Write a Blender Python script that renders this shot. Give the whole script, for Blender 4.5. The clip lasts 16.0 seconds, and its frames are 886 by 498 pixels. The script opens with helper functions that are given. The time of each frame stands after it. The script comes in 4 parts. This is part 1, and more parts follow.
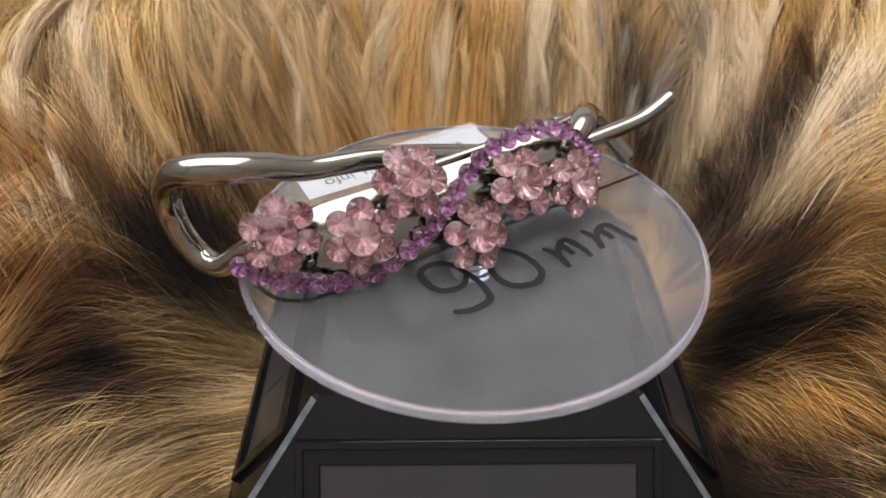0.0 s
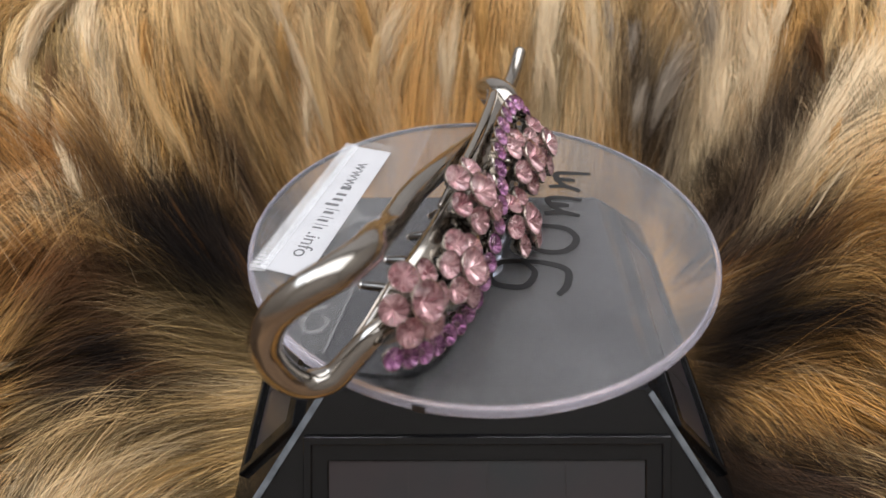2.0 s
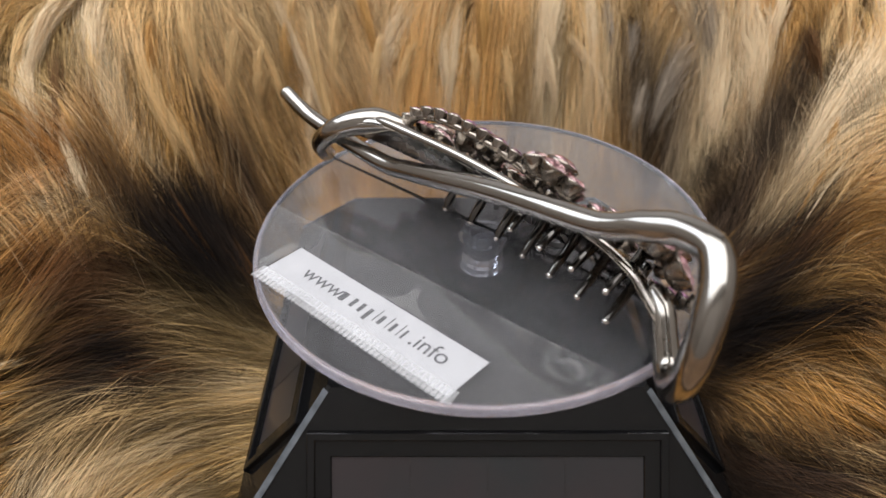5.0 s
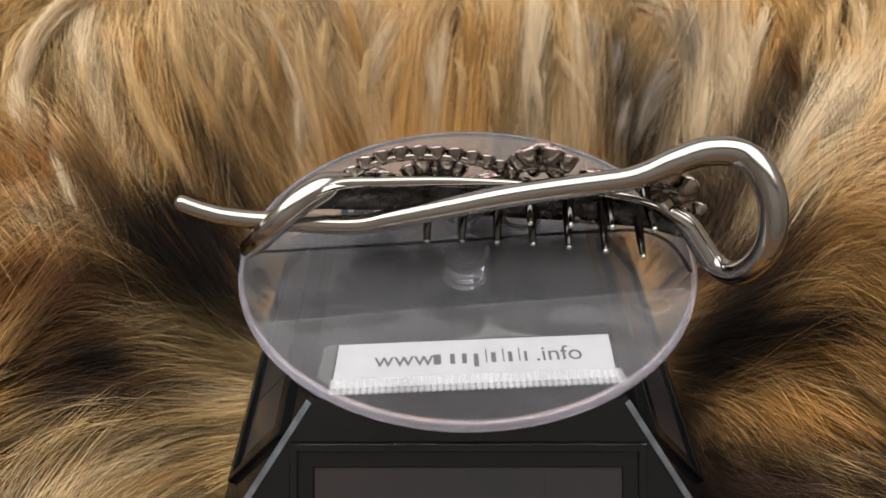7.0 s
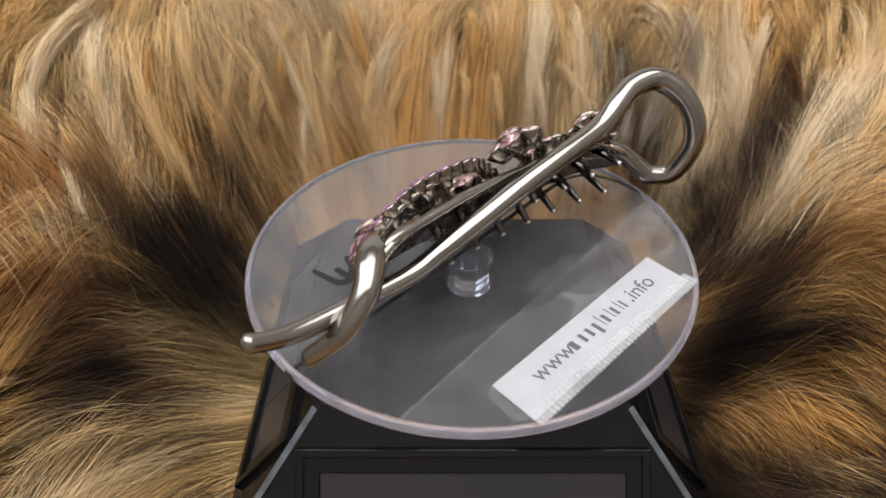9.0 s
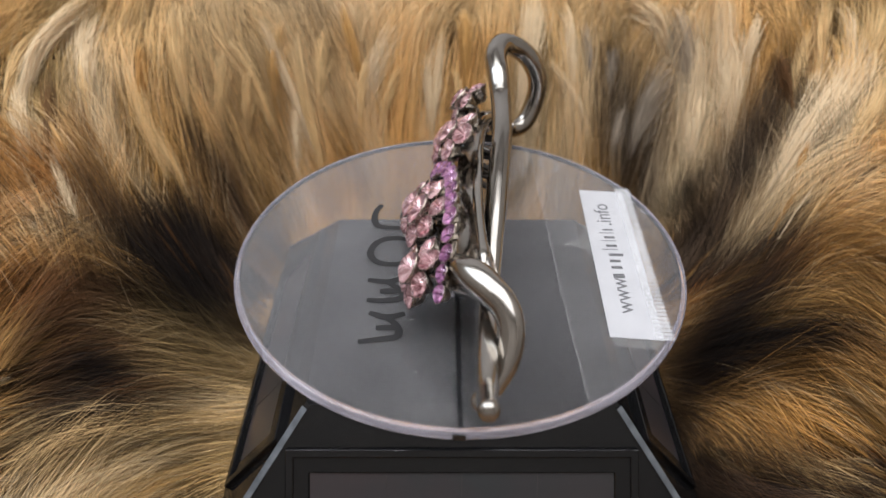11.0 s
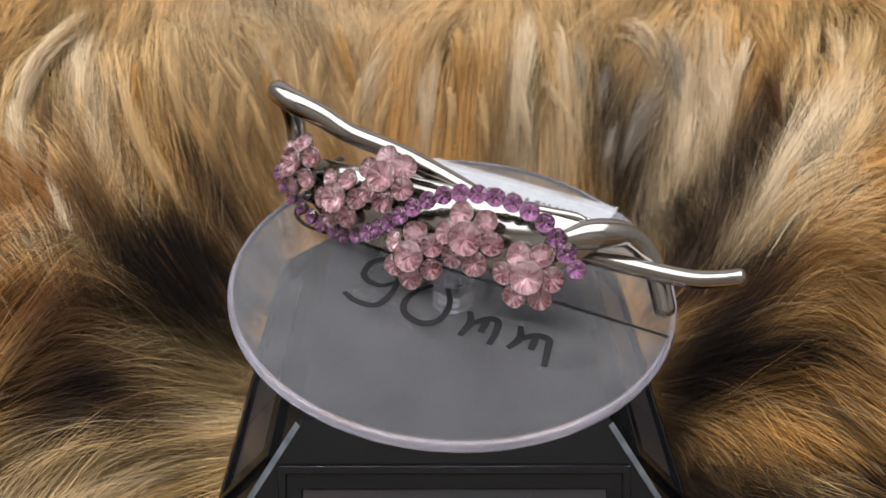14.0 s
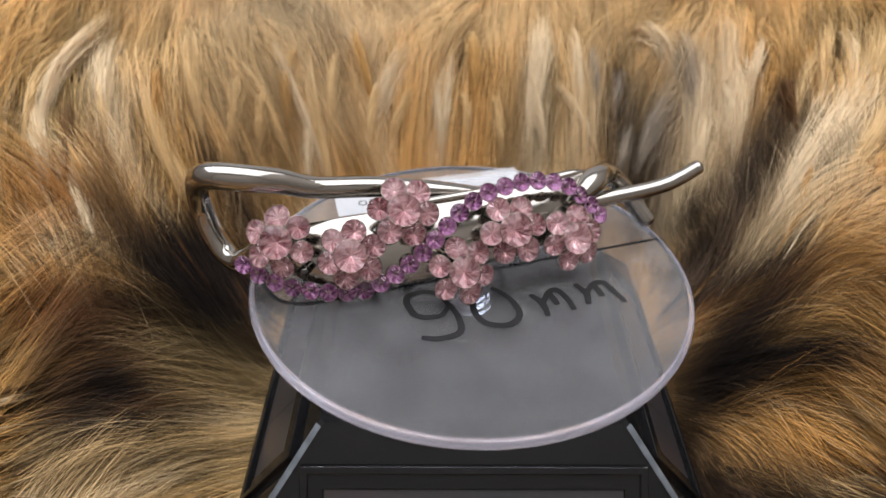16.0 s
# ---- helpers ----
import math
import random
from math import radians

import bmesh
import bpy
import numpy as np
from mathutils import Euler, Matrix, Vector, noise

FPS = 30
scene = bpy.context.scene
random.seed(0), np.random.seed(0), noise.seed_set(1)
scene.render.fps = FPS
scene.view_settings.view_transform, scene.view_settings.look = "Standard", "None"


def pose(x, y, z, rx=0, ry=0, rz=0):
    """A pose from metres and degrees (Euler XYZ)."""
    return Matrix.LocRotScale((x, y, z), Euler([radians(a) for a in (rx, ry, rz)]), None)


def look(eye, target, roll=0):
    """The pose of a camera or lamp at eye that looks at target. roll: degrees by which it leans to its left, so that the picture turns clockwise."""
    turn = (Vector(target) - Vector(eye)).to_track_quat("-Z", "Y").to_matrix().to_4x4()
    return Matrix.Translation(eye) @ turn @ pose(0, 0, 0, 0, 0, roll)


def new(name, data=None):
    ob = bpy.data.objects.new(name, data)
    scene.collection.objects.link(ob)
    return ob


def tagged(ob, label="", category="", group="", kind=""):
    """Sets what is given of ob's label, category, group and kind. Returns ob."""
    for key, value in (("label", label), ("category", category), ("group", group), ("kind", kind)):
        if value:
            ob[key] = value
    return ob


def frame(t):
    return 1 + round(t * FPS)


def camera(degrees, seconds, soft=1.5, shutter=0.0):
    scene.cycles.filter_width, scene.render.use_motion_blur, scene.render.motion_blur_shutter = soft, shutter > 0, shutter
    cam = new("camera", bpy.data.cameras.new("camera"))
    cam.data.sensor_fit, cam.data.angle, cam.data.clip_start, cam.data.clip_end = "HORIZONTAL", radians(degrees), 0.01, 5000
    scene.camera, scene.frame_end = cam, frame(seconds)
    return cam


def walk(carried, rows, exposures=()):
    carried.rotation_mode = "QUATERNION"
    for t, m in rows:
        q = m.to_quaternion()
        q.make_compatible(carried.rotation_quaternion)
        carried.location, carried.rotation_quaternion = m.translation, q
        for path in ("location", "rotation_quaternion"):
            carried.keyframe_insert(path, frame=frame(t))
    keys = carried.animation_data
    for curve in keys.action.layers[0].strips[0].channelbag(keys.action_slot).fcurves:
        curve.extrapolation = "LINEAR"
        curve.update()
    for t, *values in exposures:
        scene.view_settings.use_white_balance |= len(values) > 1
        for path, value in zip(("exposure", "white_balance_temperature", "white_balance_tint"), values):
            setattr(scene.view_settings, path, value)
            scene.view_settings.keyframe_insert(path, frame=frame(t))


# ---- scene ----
cam = camera(62.73, 16.0)
cam.data.dof.use_dof, cam.data.dof.focus_distance, cam.data.dof.aperture_fstop = True, 0.122, 20
walk(cam, [
    (0.0, pose(-0.00568, -0.09982, 0.12724, 51.107, 0.202, -0.410)),
    (0.5, pose(-0.00601, -0.10006, 0.12727, 50.797, 0.152, -0.259)),
    (1.0, pose(-0.00634, -0.10000, 0.12720, 50.858, 0.116, -0.219)),
    (1.5, pose(-0.00682, -0.09971, 0.12739, 50.822, 0.053, -0.190)),
    (2.0, pose(-0.00711, -0.09993, 0.12679, 50.983, -0.010, -0.176)),
    (2.5, pose(-0.00706, -0.09999, 0.12658, 50.766, 0.011, -0.101)),
    (3.0, pose(-0.00690, -0.09948, 0.12613, 50.664, 0.036, -0.049)),
    (3.5, pose(-0.00709, -0.10006, 0.12630, 50.750, 0.000, -0.063)),
    (4.0, pose(-0.00710, -0.10083, 0.12719, 50.715, 0.080, -0.047)),
    (6.5, pose(-0.00555, -0.10181, 0.12832, 51.626, -0.020, -0.026)),
    (7.0, pose(-0.00451, -0.10242, 0.12958, 51.682, -0.147, -0.149)),
    (7.5, pose(-0.00455, -0.10274, 0.12917, 51.615, -0.246, -0.250)),
    (8.0, pose(-0.00506, -0.10260, 0.12985, 51.721, -0.231, -0.273)),
    (8.5, pose(-0.00494, -0.10339, 0.13020, 52.156, -0.049, -0.100)),
    (9.0, pose(-0.00460, -0.10370, 0.13019, 52.415, 0.082, 0.072)),
    (11.5, pose(-0.00328, -0.10393, 0.13071, 52.425, -0.132, -0.119)),
    (12.0, pose(-0.00334, -0.10390, 0.13114, 52.666, -0.127, -0.183)),
    (12.5, pose(-0.00335, -0.10388, 0.13142, 52.939, -0.182, -0.203)),
    (13.0, pose(-0.00333, -0.10378, 0.13190, 52.909, -0.120, -0.312)),
    (13.5, pose(-0.00304, -0.10395, 0.13162, 53.255, -0.210, -0.445)),
    (14.0, pose(-0.00311, -0.10435, 0.13166, 53.436, -0.412, -0.374)),
    (14.5, pose(-0.00332, -0.10437, 0.13218, 53.548, -0.426, -0.374)),
    (15.0, pose(-0.00386, -0.10473, 0.13251, 53.808, -0.334, -0.212)),
    (15.5, pose(-0.00434, -0.10468, 0.13263, 53.633, -0.291, -0.029)),
    (16.0, pose(-0.00492, -0.10533, 0.13256, 53.596, -0.038, 0.157)),
], exposures=[(0.0, 0.14, 6250, 10), (3.5, 0.07, 6100, 10), (7.0, 0.0, 6420, 10), (9.0, 0.0, 6280, 10), (11.5, 0.05, 6080, 10), (14.0, 0.08, 6060, 10), (15.0, 0.18, 6060, 10), (16.0, 0.18, 6060, 10)])

SPIN = 21.6235          # turntable speed, degrees a second
MM = 0.001

# ---- light: area lamps added overhead and at the left, in an unseen closed room ----
world = bpy.data.worlds.new("world")
scene.world = world
world.use_nodes = True
world.node_tree.nodes["Background"].inputs[0].default_value = (0.80, 0.88, 1.0, 1)
world.node_tree.nodes["Background"].inputs[1].default_value = 0.15


def area_lamp(name, m, sx, sy, watts, colour):
    data = bpy.data.lights.new(name, "AREA")
    data.shape, data.size, data.size_y, data.energy, data.color = "RECTANGLE", sx, sy, watts, colour
    ob = new(name, data)
    ob.matrix_world = m
    return ob


# added lamps: a wide soft one above, a cool fill at the left
area_lamp("overhead_area_lamp", pose(-0.05, -0.06, 1.97), 2.9, 1.9, 54, (1.0, 0.97, 0.93))
area_lamp("left_area_lamp", look((-1.46, 0.2, 1.2), (0, 0, 0.2)), 1.3, 1.2, 16, (0.86, 0.93, 1.0))


# ---- materials ----
def material(name, colour, rough=0.5, metal=0.0, coat=0.0, spec=0.5):
    m = bpy.data.materials.new(name)
    m.use_nodes = True
    p = m.node_tree.nodes["Principled BSDF"]
    p.inputs["Base Color"].default_value = (*colour, 1)
    p.inputs["Roughness"].default_value = rough
    p.inputs["Metallic"].default_value = metal
    p.inputs["Coat Weight"].default_value = coat
    p.inputs["Coat Roughness"].default_value = 0.04
    p.inputs["Specular IOR Level"].default_value = spec
    return m


def node(m, kind, **values):
    n = m.node_tree.nodes.new(kind)
    for key, value in values.items():
        n.inputs[key.replace("_", " ")].default_value = value
    return n


def join(m, a, b):
    m.node_tree.links.new(a, b)


def ramp(m, source, stops):
    r = m.node_tree.nodes.new("ShaderNodeValToRGB")
    e = r.color_ramp.elements
    e[0].position, e[0].color = stops[0][0], (*stops[0][1], 1)
    e[1].position, e[1].color = stops[-1][0], (*stops[-1][1], 1)
    for at, c in stops[1:-1]:
        e.new(at).color = (*c, 1)
    join(m, source, r.inputs[0])
    return r.outputs[0]


def object_noise(m, scale, detail=4.0):
    c = m.node_tree.nodes.new("ShaderNodeTexCoord")
    n = node(m, "ShaderNodeTexNoise", Scale=scale, Detail=detail)
    join(m, c.outputs["Object"], n.inputs["Vector"])
    return n.outputs["Fac"]


def grain(m, scale, strength, distance, detail=3.0):
    p = m.node_tree.nodes["Principled BSDF"]
    b = node(m, "ShaderNodeBump", Strength=strength, Distance=distance)
    join(m, object_noise(m, scale, detail), b.inputs["Height"])
    join(m, b.outputs[0], p.inputs["Normal"])


def vary(m, target, scale, stops, detail=4.0):
    p = m.node_tree.nodes["Principled BSDF"]
    join(m, ramp(m, object_noise(m, scale, detail), stops), p.inputs[target])


def grey(v):
    return (v, v, v)


# polished gunmetal plating with faint smears
steel = material("polished_gunmetal", (0.45, 0.42, 0.39), 0.09, 1.0)
vary(steel, "Roughness", 160, [(0.35, grey(0.10)), (0.7, grey(0.21))])
vary(steel, "Base Color", 60, [(0.3, (0.36, 0.338, 0.31)), (0.7, (0.45, 0.423, 0.39))])
grain(steel, 900, 0.05, 0.00006)
cup_metal = material("dark_plating", (0.16, 0.145, 0.13), 0.2, 1.0)
vary(cup_metal, "Roughness", 500, [(0.3, grey(0.12)), (0.7, grey(0.35))])
vary(cup_metal, "Base Color", 300, [(0.3, (0.24, 0.21, 0.185)), (0.7, (0.46, 0.41, 0.36))])


def foil_material(name, deep, pale):
    """The foiled back of a cut stone; each facet's own tone paints its sparkle."""
    m = material(name, deep, 0.14, 0.62)
    p = m.node_tree.nodes["Principled BSDF"]
    geo, info = m.node_tree.nodes.new("ShaderNodeNewGeometry"), m.node_tree.nodes.new("ShaderNodeObjectInfo")
    mix = node(m, "ShaderNodeMath")
    mix.operation = "MULTIPLY_ADD"
    mix.inputs[1].default_value = 0.7
    half = node(m, "ShaderNodeMath")
    half.operation = "MULTIPLY"
    half.inputs[1].default_value = 0.3
    join(m, geo.outputs["Random Per Island"], mix.inputs[0])
    join(m, info.outputs["Random"], half.inputs[0])
    join(m, half.outputs[0], mix.inputs[2])
    # random facet tones, up to near white, stand in for glints
    mid = tuple(0.45 * a + 0.55 * b for a, b in zip(deep, pale))
    join(m, ramp(m, mix.outputs[0], [(0.06, deep), (0.45, mid), (0.8, pale), (0.97, tuple(0.5 + 0.5 * v for v in pale))]), p.inputs["Base Color"])
    grain(m, 500, 0.03, 0.00005)
    return m


def stone_glass(name, tint):
    m = bpy.data.materials.new(name)
    m.use_nodes = True
    t = m.node_tree
    t.nodes.remove(t.nodes["Principled BSDF"])
    g = node(m, "ShaderNodeBsdfGlass", Roughness=0.015, IOR=1.58)
    join(m, ramp(m, object_noise(m, 900, 3.0), [(0.3, tint), (0.75, tuple(min(1.0, v * 1.06) for v in tint))]), g.inputs["Color"])
    see = node(m, "ShaderNodeBsdfTransparent", Color=(*tint, 1))
    mix = t.nodes.new("ShaderNodeMixShader")
    mix.inputs[0].default_value = 0.78
    join(m, see.outputs[0], mix.inputs[1])
    join(m, g.outputs[0], mix.inputs[2])
    join(m, mix.outputs[0], t.nodes["Material Output"].inputs[0])
    return m


pink_glass = stone_glass("pink_cut_glass", (0.98, 0.90, 0.91))
violet_glass = stone_glass("violet_cut_glass", (0.93, 0.82, 0.92))
pink_foil = foil_material("pink_foil", (0.31, 0.13, 0.15), (1.0, 0.80, 0.82))
violet_foil = foil_material("violet_foil", (0.19, 0.065, 0.17), (0.88, 0.60, 0.82))

# turntable plastics
black_gloss = material("black_gloss_plastic", (0.007, 0.007, 0.008), 0.1, 0, 0, 0.4)
vary(black_gloss, "Roughness", 120, [(0.35, grey(0.05)), (0.75, grey(0.16))])
vary(black_gloss, "Base Color", 700, [(0.5, (0.006, 0.006, 0.0065)), (0.85, (0.011, 0.011, 0.011))])
grain(black_gloss, 300, 0.06, 0.0001)
cell = material("solar_cell", (0.035, 0.028, 0.030), 0.28, 0, 0.15)
vary(cell, "Base Color", 45, [(0.3, (0.040, 0.028, 0.030)), (0.7, (0.022, 0.026, 0.028))])
# the teeth's dark reflections are put into this metal's colour
tooth_metal = material("darkened_tooth_metal", (0.12, 0.115, 0.11), 0.12, 1.0)
vary(tooth_metal, "Roughness", 600, [(0.3, grey(0.08)), (0.7, grey(0.2))])
bright_tip = material("pale_tip_metal", (0.85, 0.84, 0.82), 0.2, 1.0)
# highlight on the body's corner ridges, put into a grey colour
edge_glint = material("painted_edge_glint", (0.14, 0.15, 0.165), 0.2, 0, 0.6)
vary(edge_glint, "Base Color", 400, [(0.3, (0.065, 0.072, 0.083)), (0.7, (0.14, 0.152, 0.17))])
cell_line = material("solar_cell_contact", (0.06, 0.055, 0.055), 0.35, 0.6)


def clear_plastic(name, tint, haze, haze_colour):
    m = bpy.data.materials.new(name)
    m.use_nodes = True
    t = m.node_tree
    t.nodes.remove(t.nodes["Principled BSDF"])
    glass = node(m, "ShaderNodeBsdfGlass", Color=(*tint, 1), Roughness=0.02, IOR=1.49)
    dull = node(m, "ShaderNodeBsdfDiffuse", Color=(*haze_colour, 1))
    mix = t.nodes.new("ShaderNodeMixShader")
    haze_amount = ramp(m, object_noise(m, 70, 6.0), [(0.3, grey(haze * 0.75)), (0.75, grey(haze * 1.3))])
    join(m, haze_amount, mix.inputs[0])
    join(m, glass.outputs[0], mix.inputs[1])
    join(m, dull.outputs[0], mix.inputs[2])
    join(m, mix.outputs[0], t.nodes["Material Output"].inputs[0])
    return m


def film_plastic(name, cover, colour, gloss=0.08):
    """A thin clear film: mostly see-through, with a little white haze and a soft sheen."""
    m = bpy.data.materials.new(name)
    m.use_nodes = True
    t = m.node_tree
    t.nodes.remove(t.nodes["Principled BSDF"])
    see = t.nodes.new("ShaderNodeBsdfTransparent")
    dull = node(m, "ShaderNodeBsdfDiffuse", Color=(*colour, 1))
    shine = node(m, "ShaderNodeBsdfGlossy", Roughness=0.12)
    a, b = t.nodes.new("ShaderNodeMixShader"), t.nodes.new("ShaderNodeMixShader")
    join(m, ramp(m, object_noise(m, 130, 5.0), [(0.3, grey(cover * 0.6)), (0.75, grey(cover * 1.4))]), a.inputs[0])
    b.inputs[0].default_value = gloss
    join(m, see.outputs[0], a.inputs[1])
    join(m, dull.outputs[0], a.inputs[2])
    join(m, a.outputs[0], b.inputs[1])
    join(m, shine.outputs[0], b.inputs[2])
    join(m, b.outputs[0], t.nodes["Material Output"].inputs[0])
    return m


# part of the disc's diffuse haze stands in for its grey reflection
acrylic = clear_plastic("hazy_clear_acrylic", (0.86, 0.86, 0.88), 0.05, (0.62, 0.62, 0.64))
# lilac haze paints the bright light caught in the disc's edge
rim_plastic = clear_plastic("brightened_disc_edge", (0.95, 0.94, 0.97), 0.13, (0.72, 0.68, 0.76))
# whitish haze stands in for highlights on the clear axle
axle_plastic = clear_plastic("clear_axle_plastic", (0.98, 0.985, 1.0), 0.05, (0.85, 0.85, 0.9))
tape_film = film_plastic("clear_tape", 0.022, (0.8, 0.8, 0.82), 0.03)
tape_ridge = film_plastic("serrated_tape_edge", 0.22, (0.8, 0.8, 0.82))
tape_band = film_plastic("doubled_tape_end", 0.2, (0.75, 0.75, 0.77))
glue_film = film_plastic("glue_smear", 0.05, (0.75, 0.75, 0.75))
paper = material("white_label_paper", (0.80, 0.80, 0.82), 0.6)
vary(paper, "Base Color", 200, [(0.3, (0.51, 0.51, 0.54)), (0.7, (0.57, 0.57, 0.60))])
print_ink = material("grey_print", (0.10, 0.10, 0.11), 0.6)
marker_ink = material("black_marker_ink", (0.018, 0.018, 0.02), 0.35)
haze_film = film_plastic("dull_protective_film", 0.020, (0.7, 0.7, 0.71), 0.0)
faint_ink = film_plastic("worn_marker_line", 0.75, (0.02, 0.02, 0.022), 0.02)

# fur: the coat's markings, with some light and shade painted in, are stored along each hair
fur_hair = material("long_fur_hair", (0.3, 0.2, 0.1), 0.55, spec=0.05)
shade = fur_hair.node_tree.nodes.new("ShaderNodeAttribute")
shade.attribute_name = "coat"
join(fur_hair, shade.outputs["Color"], fur_hair.node_tree.nodes["Principled BSDF"].inputs["Base Color"])
pelt_skin = material("fur_underwool", (0.05, 0.03, 0.015), 0.9)
vary(pelt_skin, "Base Color", 120, [(0.3, (0.03, 0.018, 0.010)), (0.7, (0.09, 0.05, 0.02))])

wall_paint = material("taupe_wall", (0.4, 0.37, 0.34), 0.8)
vary(wall_paint, "Base Color", 2.0, [(0.3, (0.36, 0.33, 0.30)), (0.7, (0.43, 0.40, 0.37))])
# unseen north wall, paler so that the disc reflects grey
pale_paint = material("pale_grey_wall", (0.5, 0.49, 0.5), 0.8)
vary(pale_paint, "Base Color", 2.0, [(0.3, (0.56, 0.55, 0.55)), (0.7, (0.64, 0.63, 0.63))])
ceiling_paint = material("white_ceiling", (0.78, 0.77, 0.75), 0.85)
vary(ceiling_paint, "Base Color", 3.0, [(0.3, (0.68, 0.67, 0.66)), (0.7, (0.74, 0.73, 0.72))])
floor_wood = material("brown_floor", (0.16, 0.10, 0.06), 0.45)
vary(floor_wood, "Base Color", 6.0, [(0.3, (0.12, 0.075, 0.045)), (0.7, (0.22, 0.14, 0.08))])
table_wood = material("table_wood", (0.2, 0.12, 0.07), 0.4)
vary(table_wood, "Base Color", 14.0, [(0.3, (0.15, 0.09, 0.05)), (0.7, (0.26, 0.16, 0.09))])


# ---- building helpers ----
def as_mesh(name, bm, mat, smooth=False):
    me = bpy.data.meshes.new(name)
    bmesh.ops.recalc_face_normals(bm, faces=bm.faces)
    bm.to_mesh(me)
    bm.free()
    me.materials.append(mat)
    if smooth:
        me.shade_smooth()
    return me


def part(name, bm, mat, parent=None, label="", smooth=False):
    ob = new(name, bm if isinstance(bm, bpy.types.Mesh) else as_mesh(name, bm, mat, smooth))
    if parent:
        ob.parent = parent
    return tagged(ob, label)


def block(bm, x0, y0, z0, x1, y1, z1, bevel=0.0):
    m = pose((x0 + x1) / 2, (y0 + y1) / 2, (z0 + z1) / 2) @ Matrix.Diagonal((x1 - x0, y1 - y0, z1 - z0, 1))
    made = bmesh.ops.create_cube(bm, size=1, matrix=m)["verts"]
    if bevel:
        edges = list({e for v in made for e in v.link_edges})
        bmesh.ops.bevel(bm, geom=edges, offset=bevel, segments=2, affect="EDGES", profile=0.5)
    return bm


def loft(bm, rings, closed=True, caps=True):
    made = [[bm.verts.new(p) for p in ring] for ring in rings]
    n = len(made[0])
    for a, b in zip(made, made[1:]):
        for i in range(n if closed else n - 1):
            j = (i + 1) % n
            bm.faces.new((a[i], a[j], b[j], b[i]))
    if caps and closed:
        bm.faces.new(made[0][::-1])
        bm.faces.new(made[-1])
    return made


def spline(points, steps):
    """Catmull-Rom through points (tuples of any length)."""
    p = [np.array(q, float) for q in points]
    p = [2 * p[0] - p[1]] + p + [2 * p[-1] - p[-2]]
    out = []
    for a, b, c, d in zip(p, p[1:], p[2:], p[3:]):
        for i in range(steps):
            t = i / steps
            out.append(0.5 * (2 * b + (c - a) * t + (2 * a - 5 * b + 4 * c - d) * t * t + (3 * b - a - 3 * c + d) * t ** 3))
    return out + [p[-2]]


def tube(bm, points, steps=8, sides=20, round_ends=True):
    """A bent rod. points: x, y, z, radius in millimetres."""
    path = spline(points, steps)
    if round_ends:
        first, last = path[0].copy(), path[-1].copy()
        a = path[0][:3] - path[1][:3]
        b = path[-1][:3] - path[-2][:3]
        a, b = a / np.linalg.norm(a), b / np.linalg.norm(b)
        head, foot = [], []
        for k in (0.35, 0.7, 0.92, 1.0):
            r = math.sqrt(max(0.0, 1 - k * k))
            head.append(np.array([*(first[:3] + a * first[3] * k * 0.7), first[3] * max(r, 0.05)]))
            foot.append(np.array([*(last[:3] + b * last[3] * k * 0.7), last[3] * max(r, 0.05)]))
        path = head[::-1] + path + foot
    rings, side = [], Vector((0, 0, 1))
    for i, q in enumerate(path):
        d = Vector(path[min(i + 1, len(path) - 1)][:3] - path[max(i - 1, 0)][:3]).normalized()
        side = (side - d * side.dot(d)).normalized()
        up = d.cross(side)
        c = Vector(q[:3])
        rings.append([(c + (side * math.cos(w) + up * math.sin(w)) * q[3]) * MM
                      for w in (2 * math.pi * k / sides for k in range(sides))])
    loft(bm, rings)
    return bm


def turned(bm, profile, segments=96, m=Matrix()):
    """A solid of revolution. profile: radius, height in millimetres, from the bottom axis to the top axis."""
    rings = [[m @ Vector((r * math.cos(w), r * math.sin(w), z)) * MM for w in (2 * math.pi * k / segments for k in range(segments))]
             for r, z in profile]
    loft(bm, rings)
    return bm


# ---- the room: unseen, added to bounce light and to fill reflections ----
def slab(name, a, b, mat, label, category):
    return tagged(part(name, block(bmesh.new(), *a, *b), mat), label, category, kind="structure")


slab("floor", (-1.6, -1.6, -0.85), (1.6, 1.6, -0.75), floor_wood, "brown wooden floor of the room", "floor")
slab("ceiling", (-1.6, -1.6, 2.0), (1.6, 1.6, 2.1), ceiling_paint, "unseen white ceiling added for bounce and metal reflections", "ceiling")
slab("wall_north", (-1.6, 1.5, -0.75), (1.6, 1.6, 2.0), pale_paint, "unseen pale grey wall added for the disc's reflection", "wall")
slab("wall_south", (-1.6, -1.6, -0.75), (1.6, -1.5, 2.0), wall_paint, "unseen taupe wall added for bounce and metal reflections", "wall")
slab("wall_west", (-1.6, -1.5, -0.75), (-1.5, 1.5, 2.0), wall_paint, "unseen taupe wall added for bounce and metal reflections", "wall")
slab("wall_east", (1.5, -1.5, -0.75), (1.6, 1.5, 2.0), wall_paint, "unseen taupe wall added for bounce and metal reflections", "wall")
table = tagged(new("table"), "brown wooden table under the fur throw", "table")
table.location = (0, 0.05, -0.75)
part("tabletop", block(bmesh.new(), -0.5, -0.4, 0.72, 0.5, 0.4, 0.7495, 0.003), table_wood, table)
for sx in (-0.44, 0.44):
    for sy in (-0.34, 0.34):
        part("leg", block(bmesh.new(), sx - 0.025, sy - 0.025, 0, sx + 0.025, sy + 0.025, 0.72, 0.003), table_wood, table)


# ---- the turntable ----
turntable = tagged(new("turntable"), "black glossy solar display turntable with a clear disc", "turntable")
